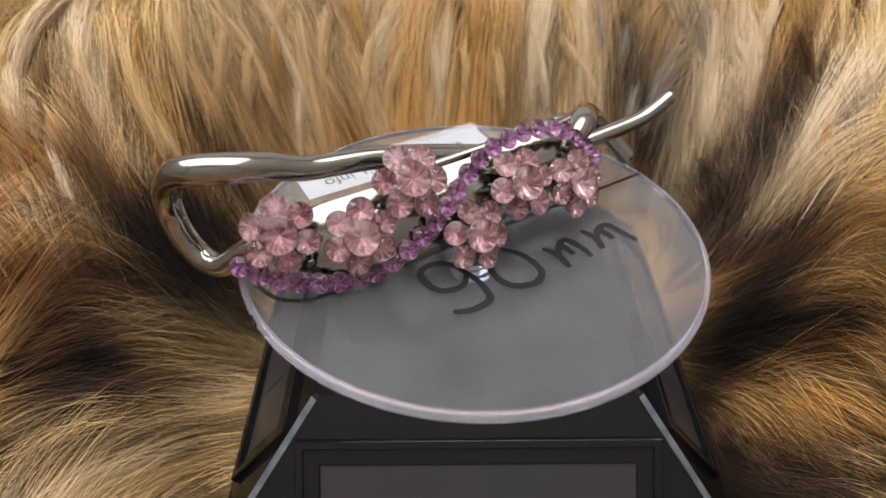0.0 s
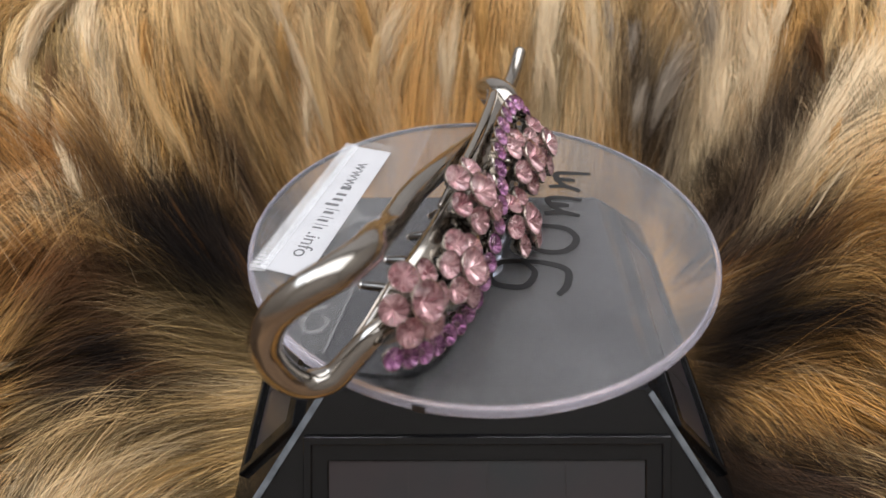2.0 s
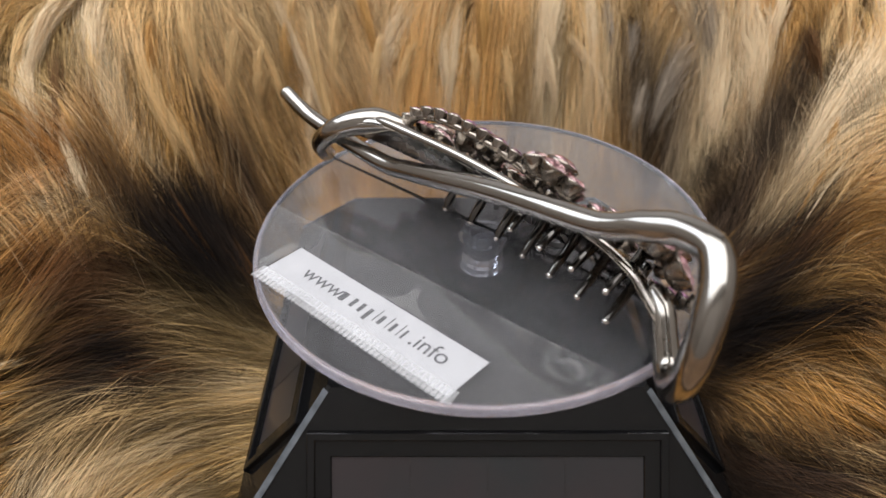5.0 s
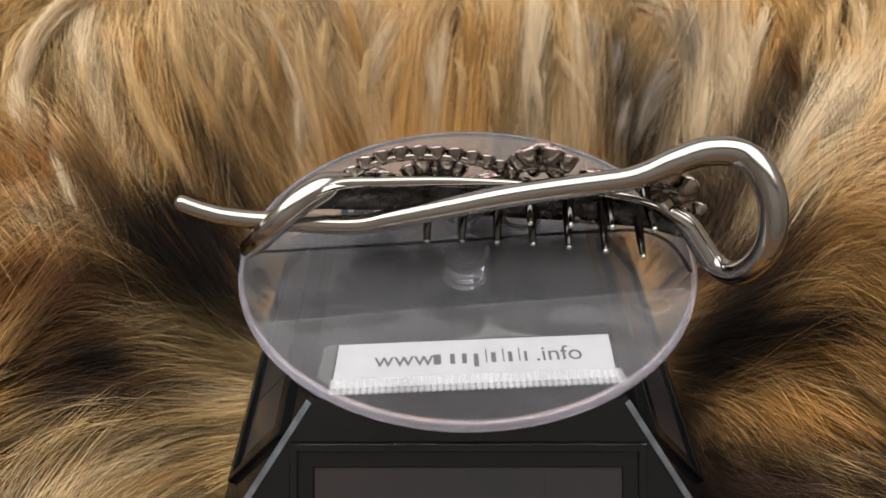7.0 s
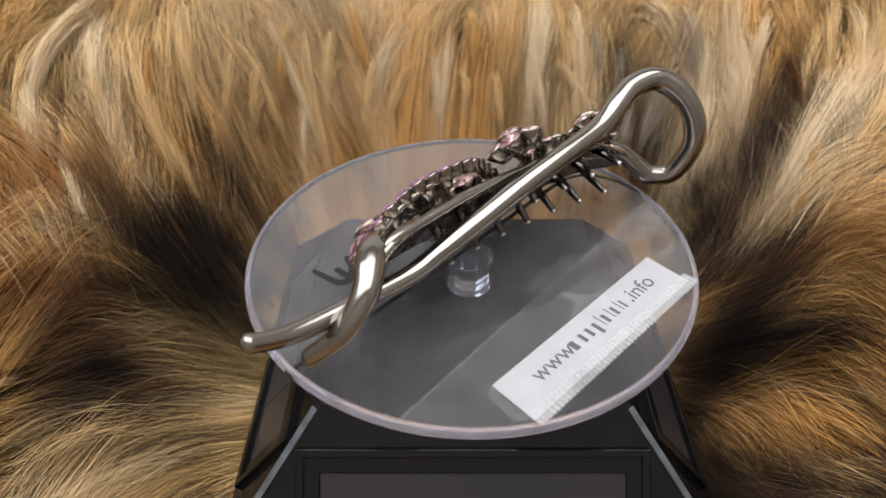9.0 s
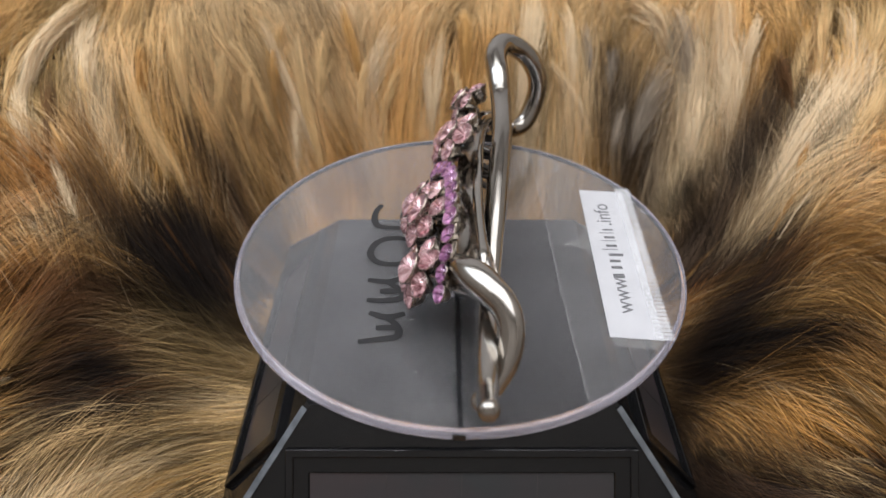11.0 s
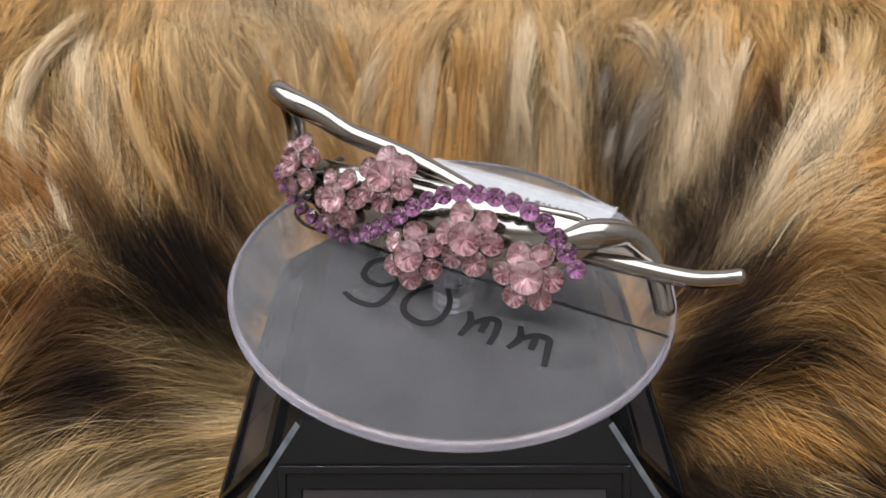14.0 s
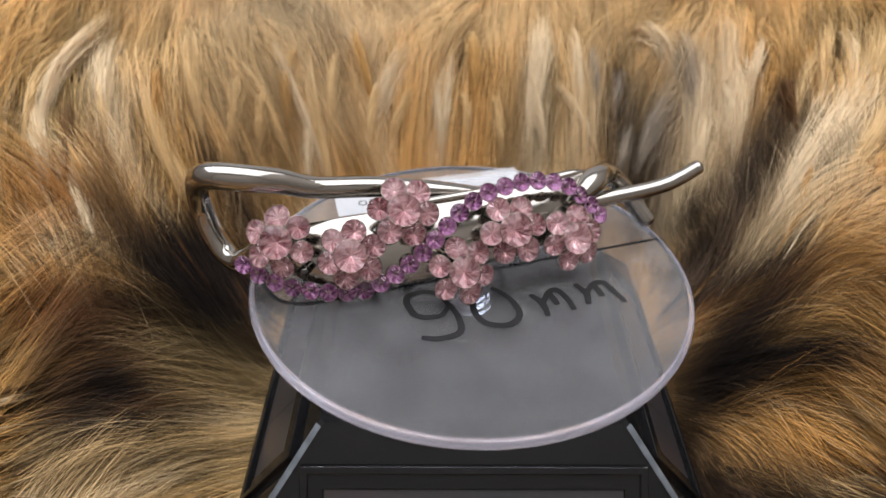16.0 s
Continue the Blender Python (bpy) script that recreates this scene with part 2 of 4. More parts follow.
TOP, LOW, TOP_Z, LOW_Z = 25.5, 41.7, 38.0, 18.0


def square_ring(half, z, chamfer):
    h, c = half, chamfer
    return [Vector(p) * MM for p in ((h - c, -h, z), (h, -h + c, z), (h, h - c, z), (h - c, h, z), (-h + c, h, z), (-h, h - c, z), (-h, -h + c, z), (-h + c, -h, z))]


bm = bmesh.new()
loft(bm, [square_ring(LOW, 0.5, 1.0), square_ring(LOW + 0.4, 1.2, 1.0), square_ring(LOW + 0.4, LOW_Z - 1, 1.0), square_ring(LOW, LOW_Z, 0.9),
          square_ring(TOP + 0.1, TOP_Z - 0.1, 0.7), square_ring(TOP, TOP_Z, 0.7)])
part("body", bm, black_gloss, turntable)

# pale strips that paint the highlight along each corner ridge
for quarter in range(4):
    bm = bmesh.new()
    ends = []
    for half, z in ((TOP + 0.5, TOP_Z - 0.4), (LOW + 0.2, LOW_Z + 0.3)):
        c = Vector((-half, -half, z))
        ends.append([(c + Vector(o)) * MM for o in ((0.75, -0.12, 0.05), (-0.12, 0.75, 0.05), (0.5, 0.9, -0.9), (0.9, 0.5, -0.9))])
    loft(bm, ends)
    strip = part("edge_strip", bm, edge_glint, turntable, "corner edge strip with its highlight painted grey")
    strip.matrix_local = pose(0, 0, 0, 0, 0, 90 * quarter)

# sloping faces: local x along the face, y up the slope, z out of it
SLOPE = math.atan2(TOP_Z - LOW_Z, LOW - TOP)
for quarter in range(4):
    face = pose(0, 0, 0, 0, 0, 90 * quarter) @ pose(0, -TOP * MM, TOP_Z * MM, math.degrees(SLOPE))
    outer, inner, d0, d1, c0, c1 = 28.6, 24.7, -7.0, -24.0, -11.0, -21.6

    def frame_ring(inset, h):
        k = max(0.0, (inset - 1.32) / (outer - inner - 1.32))
        hi = d0 - inset if inset <= 1.32 else d0 - 1.32 + (c0 - d0 + 1.32) * k
        lo = d1 + inset if inset <= 1.32 else d1 + 1.32 + (c1 - d1 - 1.32) * k
        w = outer - inset
        return [Vector(p) * MM for p in ((-w, lo, h), (w, lo, h), (w, hi, h), (-w, hi, h))]
    bm = bmesh.new()
    loft(bm, [frame_ring(i, h) for i, h in ((0, -0.6), (0, 0.85), (0.15, 1.0), (1.15, 1.0), (1.3, 0.85), (1.32, 0.45), (3.7, 0.42), (3.8, 0.3), (3.8, -0.6))], caps=False)
    panel = part("solar_panel", bm, black_gloss, turntable)
    panel.matrix_local = face
    glass = part("cell", block(bmesh.new(), -inner * MM, c1 * MM, -0.0005, inner * MM, c0 * MM, 0.00012), cell, panel, "dark brownish solar cell")
    for x in (-12.3, 0.0, 12.3):
        part("contact_line", block(bmesh.new(), (x - 0.08) * MM, (c1 + 0.3) * MM, 0.00013, (x + 0.08) * MM, (c0 - 0.3) * MM, 0.00019), cell_line, panel)

part("boss", turned(bmesh.new(), [(8.5, 37.9), (8.5, 40.6), (7.9, 41.4), (1, 41.4)], 64), black_gloss, turntable)
part("axle", turned(bmesh.new(), [(4.1, 41.45), (4.1, 42.2), (3.7, 42.6), (3.55, 46.4), (4.2, 47.0), (4.3, 47.9)], 48), axle_plastic, turntable, "clear plastic axle under the disc").visible_shadow = False
part("axle_core", turned(bmesh.new(), [(1.7, 41.46), (1.7, 46.4)], 6), axle_plastic, turntable, "clear hexagonal pin").visible_shadow = False

# the disc turns; it sits a little skew on its axle
DISC_Z = 50.0
R = 40.0
disc = part("disc", turned(bmesh.new(), [(0.6, -1.9), (R - 1.1, -1.9), (R - 1.1, 0), (0.6, 0)], 160),
            acrylic, turntable, "hazy clear acrylic disc, part of the haze standing for reflections")
b = bmesh.new()
made = [(R - 1.09, -1.9), (R - 0.45, -1.78), (R - 0.05, -1.35), (R, -0.9), (R - 0.08, -0.5), (R - 0.35, -0.15), (R - 0.8, 0), (R - 1.09, 0)]
loft(b, [[Vector((r * math.cos(w), r * math.sin(w), z)) * MM for w in (2 * math.pi * k / 160 for k in range(160))] for r, z in made + made[:1]], caps=False)
bmesh.ops.remove_doubles(b, verts=b.verts, dist=1e-7)
part("rim", b, rim_plastic, disc, "rounded disc edge with its lit brightness painted lilac", smooth=True).visible_shadow = False
disc.visible_shadow = False
DISC_TILT = Euler((0.01049, -0.0228, 0)).to_matrix().to_4x4()


def sheet(name, outline, z, h, mat, parent, label=""):
    """A thin flat piece on the disc: outline in millimetres, from z up to z + h."""
    b = bmesh.new()
    loft(b, [[Vector((x, y, z)) * MM for x, y in outline], [Vector((x, y, z + h)) * MM for x, y in outline]])
    return part(name, b, mat, parent, label)


def stroke(b, points, width, z, h, steps=6):
    """A pen stroke on the disc."""
    path = spline(points, steps)
    lefts, rights = [], []
    for i, q in enumerate(path):
        d = path[min(i + 1, len(path) - 1)] - path[max(i - 1, 0)]
        d = d / max(1e-6, np.hypot(*d))
        k = width / 2 * (0.7 + 0.3 * math.sin(math.pi * (i + 0.6) / (len(path) + 0.2)))
        lefts.append((q[0] - d[1] * k, q[1] + d[0] * k))
        rights.append((q[0] + d[1] * k, q[1] - d[0] * k))
    rings = []
    for i, (a, c) in enumerate(zip(lefts, rights)):
        up = i * 0.0004
        rings.append([Vector(p) * MM for p in ((*a, z + up), (*c, z + up), (*c, z + h + up), (*a, z + h + up))])
    loft(b, rings)


# paper label under clear tape
label = sheet("label", [(-19.9, -24.6), (21.2, -23.2), (21.0, -31.7), (-20.1, -33.1)], 0.02, 0.12, paper, disc, "white paper label with grey printed web address")
turn = math.atan2(1.4, 41.1)
for text, x in (("www.", -14.3), (".info", 9.6)):
    data = bpy.data.curves.new("print", "FONT")
    data.body, data.size, data.extrude = text, 4.1 * MM, 0.00001
    tmp = new("print", data)
    me = tmp.to_mesh().copy()
    tmp.to_mesh_clear()
    bpy.data.objects.remove(tmp)
    me.materials.append(print_ink)
    words = part("lettering", me, print_ink, label)
    words.matrix_local = pose(x * MM, (-29.2 + (x + 14) * 0.034) * MM, 0.155 * MM, 0, 0, math.degrees(turn))
x = -5.5
for wide, tall, low in ((2.0, 2.05, 0), (1.3, 2.05, 0), (1.3, 2.05, 0), (1.3, 2.7, -0.75), (0.35, 2.9, 0), (1.25, 2.05, 0), (0.35, 2.75, 0), (1.1, 2.05, 0), (0.35, 2.75, 0), (0.75, 2.05, 0)):
    bar = part("print_bar", block(bmesh.new(), 0, 0, 0, wide * 0.56 * MM, tall * 0.95 * MM, 0.00002), print_ink, label)
    bar.matrix_local = pose(x * MM, (-29.15 + (x + 14) * 0.034 + low) * MM, 0.15 * MM, 0, 0, math.degrees(turn))
    x += wide + 0.47

tape = sheet("tape", [(-33.6, -19.9), (-10, -17.4), (20, -14.9), (35.5, -13.2), (36.6, -15.6), (31, -25.0), (23.6, -31.5), (-21.6, -33.2), (-26, -30), (-32.5, -22.6)],
             0.2, 0.05, tape_film, disc, "clear adhesive tape over the label")
tape.visible_shadow = False
sheet("tape_end", [(-20.3, -31.6), (21.8, -30.2), (22.4, -32.9), (-19.9, -34.4)], 0.30, 0.05, tape_band, disc).visible_shadow = False
for k in range(46):
    x = -20.4 + k * 0.915
    y = -31.9 + (x + 20) * 0.034
    ridge = sheet("tape_tooth", [(x, y), (x + 0.55, y + 0.02), (x + 0.75, y - 2.6), (x + 0.3, y - 2.9), (x + 0.1, y - 2.6)], 0.40, 0.09, tape_ridge, disc)
    ridge.visible_shadow = False
sheet("tape_edge", [(-33.6, -19.9), (-10, -17.4), (20, -14.9), (35.5, -13.2), (35.5, -13.45), (20, -15.15), (-10, -17.65), (-33.5, -20.15)], 0.30, 0.06, glue_film, disc).visible_shadow = False

half = [(39.2 * math.cos(a), 39.2 * math.sin(a)) for a in (math.pi * (k / 60) for k in range(61))]
sheet("protective_film", [(38.9, 1.0)] + [p for p in half if p[1] > 1.2] + [(-38.9, -0.5)], 0.06, 0.05, haze_film, disc, "dull clear protective film").visible_shadow = False

for k in range(16):
    a, d, w = random.uniform(0, 6.28), random.uniform(8, 36), random.uniform(0, 3.14)
    x, y, l = d * math.cos(a), d * math.sin(a), random.uniform(0.4, 3.5)
    b = bmesh.new()
    stroke(b, [(x, y), (x + l * 0.5 * math.cos(w) + 0.1, y + l * 0.5 * math.sin(w)), (x + l * math.cos(w), y + l * math.sin(w))], 0.1, 0.32, 0.05, 3)
    part("scratch", b, glue_film, disc).visible_shadow = False

# glue smears
for pts, width in (([(26.5, -17), (28.5, -19), (31.5, -18.6), (32.2, -16.4), (30, -15.4), (28.6, -16.6)], 0.9),):
    b = bmesh.new()
    stroke(b, pts, width, 0.32, 0.05)
    part("glue_smear", b, glue_film, disc).visible_shadow = False

sheet("glue_smear", [(2.2, -19.0), (3.4, -18.8), (4.4, -21.0), (6.5, -22.6), (10.5, -23.4), (-1.5, -23.9), (1.5, -22.8), (2.5, -21.0)], 0.32, 0.05, glue_film, disc).visible_shadow = False
sheet("glue_smear", [(-22.0, -25.2), (-20.2, -24.7), (-20.4, -33.0), (-22.4, -31.4)], 0.32, 0.05, glue_film, disc).visible_shadow = False

# handwriting: 90 mm, and a worn line right across
for name, strokes in (("digit", [[(6.3, 9.5), (7.7, 5.6), (10.2, 4.3), (12.6, 4.8), (13.5, 6.8), (12.5, 10.4), (8.8, 11.2), (6.5, 8.9)], [(6.4, 8.6), (5.8, 12.6), (6.6, 16.0), (10.2, 16.7), (13.0, 15.8)]]),
                      ("digit", [[(0.6, 6.4), (2.4, 9.4), (2.7, 12.6), (1.2, 15.2), (-2.2, 16.0), (-4.6, 13.8), (-4.2, 9.3), (-2.0, 5.9)]]),
                      ("letter", [[(-8.1, 9.3), (-9.4, 12.0), (-9.2, 15.4)], [(-9.3, 12.4), (-11.4, 9.6), (-13.2, 9.2), (-14.1, 12.0), (-14.2, 14.9)], [(-11.5, 9.6), (-11.9, 13.0)]]),
                      ("letter", [[(-17.0, 8.3), (-18.0, 11.1), (-17.2, 14.1)], [(-17.8, 11.6), (-20.0, 9.2), (-22.2, 9.0), (-23.0, 11.6), (-23.8, 15.0)], [(-20.2, 9.3), (-20.6, 12.6)]])):
    b = bmesh.new()
    for s in strokes:
        stroke(b, s, 1.25, 0.15, 0.04)
    part(name, b, marker_ink, disc, "black handwritten marker stroke")
b = bmesh.new()
stroke(b, [(-39.0, -1.7), (-20, -0.5), (0, 0.8), (18, 2.3), (27, 2.9), (31.5, 2.6), (35.2, 0.3), (37.0, -4.0), (37.6, -9.0)], 0.95, 0.02, 0.02, 4)
part("marker_line", b, faint_ink, disc, "worn dark marker line").visible_shadow = False
for sx, yy in ((-1, -1.6), (1, 2.4)):
    part("marker_line", block(bmesh.new(), (sx * 39.95 - 0.12) * MM, (yy - 0.9) * MM, -1.4 * MM, (sx * 39.95 + 0.12) * MM, (yy + 0.9) * MM, -0.3 * MM), marker_ink, disc)


# ---- the hair clip, standing on the disc ----
clip = tagged(new("hair_clip"), "polished gunmetal hair clip with pink and violet rhinestone flowers", "hair clip")

bow = [(-46.7, -5.2, 62.2, 1.4), (-43.5, -5.1, 60.6, 1.45), (-39.5, -5.0, 59.3, 1.5), (-32.6, -5.0, 58.5, 1.55), (-19.5, -5.2, 57.8, 1.65), (-12, -5.5, 59.4, 1.75),
       (-2.6, -6.0, 62.0, 1.85), (6.4, -6.4, 64.4, 1.9), (15.2, -6.8, 66.3, 1.88), (23.6, -6.6, 67.5, 1.9), (26.6, -6.4, 68.2, 1.94), (28.6, -6.2, 69.0, 1.96)]
part("spring_rod", tube(bmesh.new(), bow, 8, 24), steel, clip, "polished straight rod with a bent tail", smooth=True)
eye = [(25.4, -6.5, 67.9, 1.80), (26.6, -6.4, 68.2, 1.945), (28.6, -6.2, 69.0, 2.0), (31.8, -5.8, 70.5, 2.15), (36.6, -5.3, 72.0, 2.25), (41.4, -6.7, 72.4, 2.25), (44.1, -10.0, 70.6, 2.2), (45.4, -13.3, 67.0, 2.15),
       (45.7, -15.0, 62.0, 2.15), (45.0, -14.3, 57.2, 2.1), (43.3, -12.4, 53.5, 2.05), (41.0, -9.4, 53.0, 1.95), (38.6, -7.0, 55.6, 1.85), (36.6, -5.0, 57.9, 1.75), (34.4, -3.4, 59.0, 1.5)]
part("finger_loop", tube(bmesh.new(), eye, 8, 24), steel, clip, "polished bent finger loop", smooth=True)

# curved carrier plate behind the flowers: x, y, z of its middle, width
OUT = Vector((0, 0.83, 0.56))
UP = Vector((0, -0.56, 0.83))
stations = spline([(37.2, -5.4, 57.4, 2.8), (34, -3.2, 58.3, 5.6), (30, -0.5, 59.2, 9.4), (22, 2.1, 59.5, 12.4), (10, 3.0, 59.9, 13.0), (-4, 2.6, 61.0, 12.0), (-14, 1.5, 62.0, 11.2), (-20, -0.4, 62.7, 9.4), (-23, -2.2, 63.1, 6.8), (-26.0, -5.0, 63.5, 3.4)], 5)
rings = []
for x, y, z, w in stations:
    ring = []
    for k in range(13):
        a = (k - 6) / 6
        ring.append((Vector((x, y, z)) + UP * (w / 2 * a) - OUT * (0.16 * w * a * a)) * MM)
    thick = 0.9
    back = [p - (OUT * thick + UP * (0.0)) * MM for p in ring]
    rings.append(ring + back[::-1])
bm = bmesh.new()
loft(bm, rings)
plate = part("carrier_plate", bm, steel, clip, "curved polished carrier plate", smooth=True)
mod = plate.modifiers.new("soft_edges", "BEVEL")
mod.width, mod.segments, mod.limit_method, mod.angle_limit = 0.00035, 3, "ANGLE", radians(40)
lining = bmesh.new()
loft(lining, [[p - OUT * 0.00022 for p in ring[13:]] + [p - OUT * 0.00034 for p in ring[13:][::-1]] for ring in rings])
part("plate_lining", lining, cup_metal, clip, "dark unpolished back of the plate", smooth=True)
edge = [(-22.4, -4.2, 64.8, 0.5), (-20, -4.0, 65.3, 0.85), (-14, -3.4, 65.1, 0.9), (-4, -2.8, 64.9, 0.85), (6, -2.8, 64.5, 0.75), (14, -3.0, 64.0, 0.5)]
part("rolled_edge", tube(bmesh.new(), edge, 6, 16), steel, clip, "polished rolled rim of the plate", smooth=True)
hook = [(-17.5, 0.9, 62.6, 0.7), (-20.5, -0.6, 63.2, 1.8), (-23.4, -2.8, 63.7, 2.5), (-26.2, -5.3, 63.4, 2.35), (-28.5, -7.4, 62.3, 2.1), (-30.9, -8.3, 60.3, 1.95), (-33.5, -7.9, 57.4, 1.85), (-35.6, -6.1, 54.5, 1.8), (-37.2, -4.3, 52.2, 1.75)]
part("hook", tube(bmesh.new(), hook, 8, 24), steel, clip, "polished hook that grips the rod", smooth=True)

def tooth(points):
    """One blunt tooth of the comb with a rounded bright tip."""
    ob = part("tooth", tube(bmesh.new(), points, 3, 12), tooth_metal, clip, smooth=True)
    b = bmesh.new()
    bmesh.ops.create_icosphere(b, subdivisions=2, radius=0.56 * MM, matrix=Matrix.Translation(Vector(points[-1][:3]) * MM))
    part("tooth_tip", b, bright_tip, ob, "bright rounded tooth tip", smooth=True)


for k in range(7):
    x, y = -6.8 + 6.08 * k, -2.4 - 0.135 * k * k
    tooth([(x + 0.2, 2.4, 57.6, 1.0), (x + 0.1, 0.4, 55.8, 0.88), (x, y * 0.6, 53.9, 0.7), (x, y, 52.45 + 0.06 * k, 0.52)])
for k in range(4):
    x = 10.3 + 6.5 * k
    tooth([(x + 0.2, 0.2, 61.6, 0.95), (x + 0.1, -2.2, 60.7, 0.85), (x, -4.4 - 0.6 * k, 59.8 + 0.2 * k, 0.7), (x, -5.9 - 1.1 * k, 58.8 + 0.4 * k, 0.54)])


def stone_mesh(name, glass, foil, sides):
    """A round cut stone of radius 1 mm: a clear crown with a flat table over a foiled, faceted cone."""
    def ring(r, z, n, shift=0.0):
        return [Vector((r * math.cos(2 * math.pi * (k + shift) / n), r * math.sin(2 * math.pi * (k + shift) / n), z)) * MM for k in range(n)]
    n = sides
    b = bmesh.new()

    def facet(slot, *pts):
        b.faces.new([b.verts.new(p) for p in pts]).material_index = slot
    g, c, low = ring(1.0, 0.0, 2 * n), ring(0.56, 0.30, n, 0.5), ring(1.0, -0.05, 2 * n)
    for k in range(n):
        j, e, f = (k + 1) % n, 2 * k + 1, (2 * k + 2) % (2 * n)
        facet(0, g[2 * k], g[e], c[k])
        facet(0, g[e], g[f], c[k])
        facet(0, c[k], g[f], c[j])
    facet(0, *c)
    mid = [Vector((r * math.cos(math.pi * k / n), r * math.sin(math.pi * k / n), z)) * MM for k in range(2 * n) for r, z in (((0.55, -0.42) if k % 2 else (0.46, -0.30)),)]
    tip = Vector((0, 0, -0.62)) * MM
    for k in range(2 * n):
        j = (k + 1) % (2 * n)
        facet(0, g[k], low[k], low[j], g[j])
        facet(1, low[k], mid[k], low[j])
        facet(1, low[j], mid[k], mid[j])
        facet(1, mid[k], tip, mid[j])
    me = bpy.data.meshes.new(name)
    b.to_mesh(me)
    b.free()
    me.materials.append(glass)
    me.materials.append(foil)
    return me


pink_mesh = stone_mesh("pink_stone", pink_glass, pink_foil, 9)
violet_mesh = stone_mesh("violet_stone", violet_glass, violet_foil, 7)


def seat(place, out, roll):
    """The pose of a stone or cup at a place in millimetres, facing out."""
    m = Vector(out).normalized().to_track_quat("Z", "Y").to_matrix().to_4x4()
    return Matrix.Translation(Vector(place) * MM) @ m @ pose(0, 0, 0, 0, 0, roll)


def add_cup(b, place, out, r, depth):
    m = seat(place, out, 0)
    rings = [[m @ (Vector((rr * r * math.cos(w), rr * r * math.sin(w), z)) * MM) for w in (2 * math.pi * k / 14 for k in range(14))]
             for rr, z in ((0.30, -depth), (0.52, -depth * 0.86), (0.98, -0.22 * r), (1.05, -0.03), (1.01, 0.0), (0.94, -0.14 * r), (0.35, -0.62 * r))]
    loft(b, rings)
    for k in range(4):
        w = 2 * math.pi * (k + 0.4) / 4
        c = Vector((1.0 * r * math.cos(w), 1.0 * r * math.sin(w), 0.02))
        bmesh.ops.create_icosphere(b, subdivisions=1, radius=0.15 * MM, matrix=m @ Matrix.Translation(c * MM))


def strut(b, p, q, r):
    tube(b, [(*p, r), (*((np.array(p) + np.array(q)) / 2), r), (*q, r)], 2, 8, False)


def add_stone(parent, mesh, place, out, r):
    ob = part("stone", mesh, None, parent)
    ob.matrix_local = seat(place, out, random.uniform(0, 360)) @ Matrix.Diagonal((r, r, r, 1))


def flower(centre, out, first, ring, petal, heart, tilt):
    """A rhinestone blossom: a large stone on six petals."""
    out = Vector(out).normalized()
    across = Vector((-1, 0, 0))
    across = (across - out * across.dot(out)).normalized()
    up = out.cross(across)
    c = Vector(centre)
    b = bmesh.new()
    seats = []
    for k in range(6):
        w = radians(first + 60 * k + random.uniform(-3, 3))
        d = across * math.cos(w) + up * math.sin(w)
        p = c + d * ring * random.uniform(0.95, 1.06) - out * random.uniform(1.6, 2.5)
        o = (out + d * tilt + Vector([random.uniform(-0.17, 0.17) for _ in range(3)])).normalized()
        r = petal * random.uniform(0.93, 1.05)
        seats.append((p, o, r))
        add_cup(b, p, o, r, r * 1.25)
        strut(b, p - o * r * 1.1, c - out * 3.4, 0.5)
    add_cup(b, c - out * 0.4, out, heart, heart * 1.2)
    root = Vector((c.x * 0.98, min(2.0, c.y - 4.0), c.z - 2.2))
    strut(b, c - out * 2.5, root, 0.7)
    back = part("flower", b, cup_metal, clip, "pink rhinestone blossom in dark claw settings", smooth=True)
    for p, o, r in seats:
        add_stone(back, pink_mesh, p, o, r)
    add_stone(back, pink_mesh, c - out * 0.4, out, heart)


flower((33.9, 2.3, 64.0), (0.30, 0.80, 0.52), 28, 4.05, 2.05, 2.75, 0.30)
flower((22.3, 5.2, 61.2), (0.12, 0.84, 0.52), 14, 4.0, 2.0, 2.75, 0.26)
flower((12.7, 3.6, 67.7), (0.05, 0.76, 0.64), -14, 4.05, 2.05, 2.7, 0.26)
flower((3.9, 9.7, 57.6), (-0.02, 0.86, 0.50), -20, 3.95, 2.0, 2.7, 0.30)
flower((-5.6, 7.5, 63.2), (-0.04, 0.83, 0.55), 2, 4.15, 2.1, 2.85, 0.24)
flower((-16.9, 8.0, 59.8), (-0.12, 0.85, 0.50), 12, 4.05, 2.05, 2.75, 0.30)

# the violet strand that winds between the flowers
strand = spline([(39.7, -0.8, 58.3), (36.9, 0.7, 56.5), (34.2, 1.9, 55.1), (31.1, 2.7, 54.1), (28.0, 3.5, 53.5), (24.4, 4.2, 53.1), (20.2, 4.8, 53.3), (15.7, 5.2, 55.5), (10.6, 5.3, 59.3),
                 (6.6, 4.7, 63.1), (2.8, 3.2, 65.8), (-1.4, 2.1, 67.6), (-6.4, 1.5, 68.4), (-11.2, 1.3, 68.3), (-15.9, 1.4, 67.0), (-18.6, 1.5, 64.9), (-21.0, 2.1, 62.6), (-23.3, 2.4, 60.0)], 10)
lengths = np.concatenate([[0], np.cumsum([np.linalg.norm(b - a) for a, b in zip(strand, strand[1:])])])
count = 25
bm = bmesh.new()
spots = []
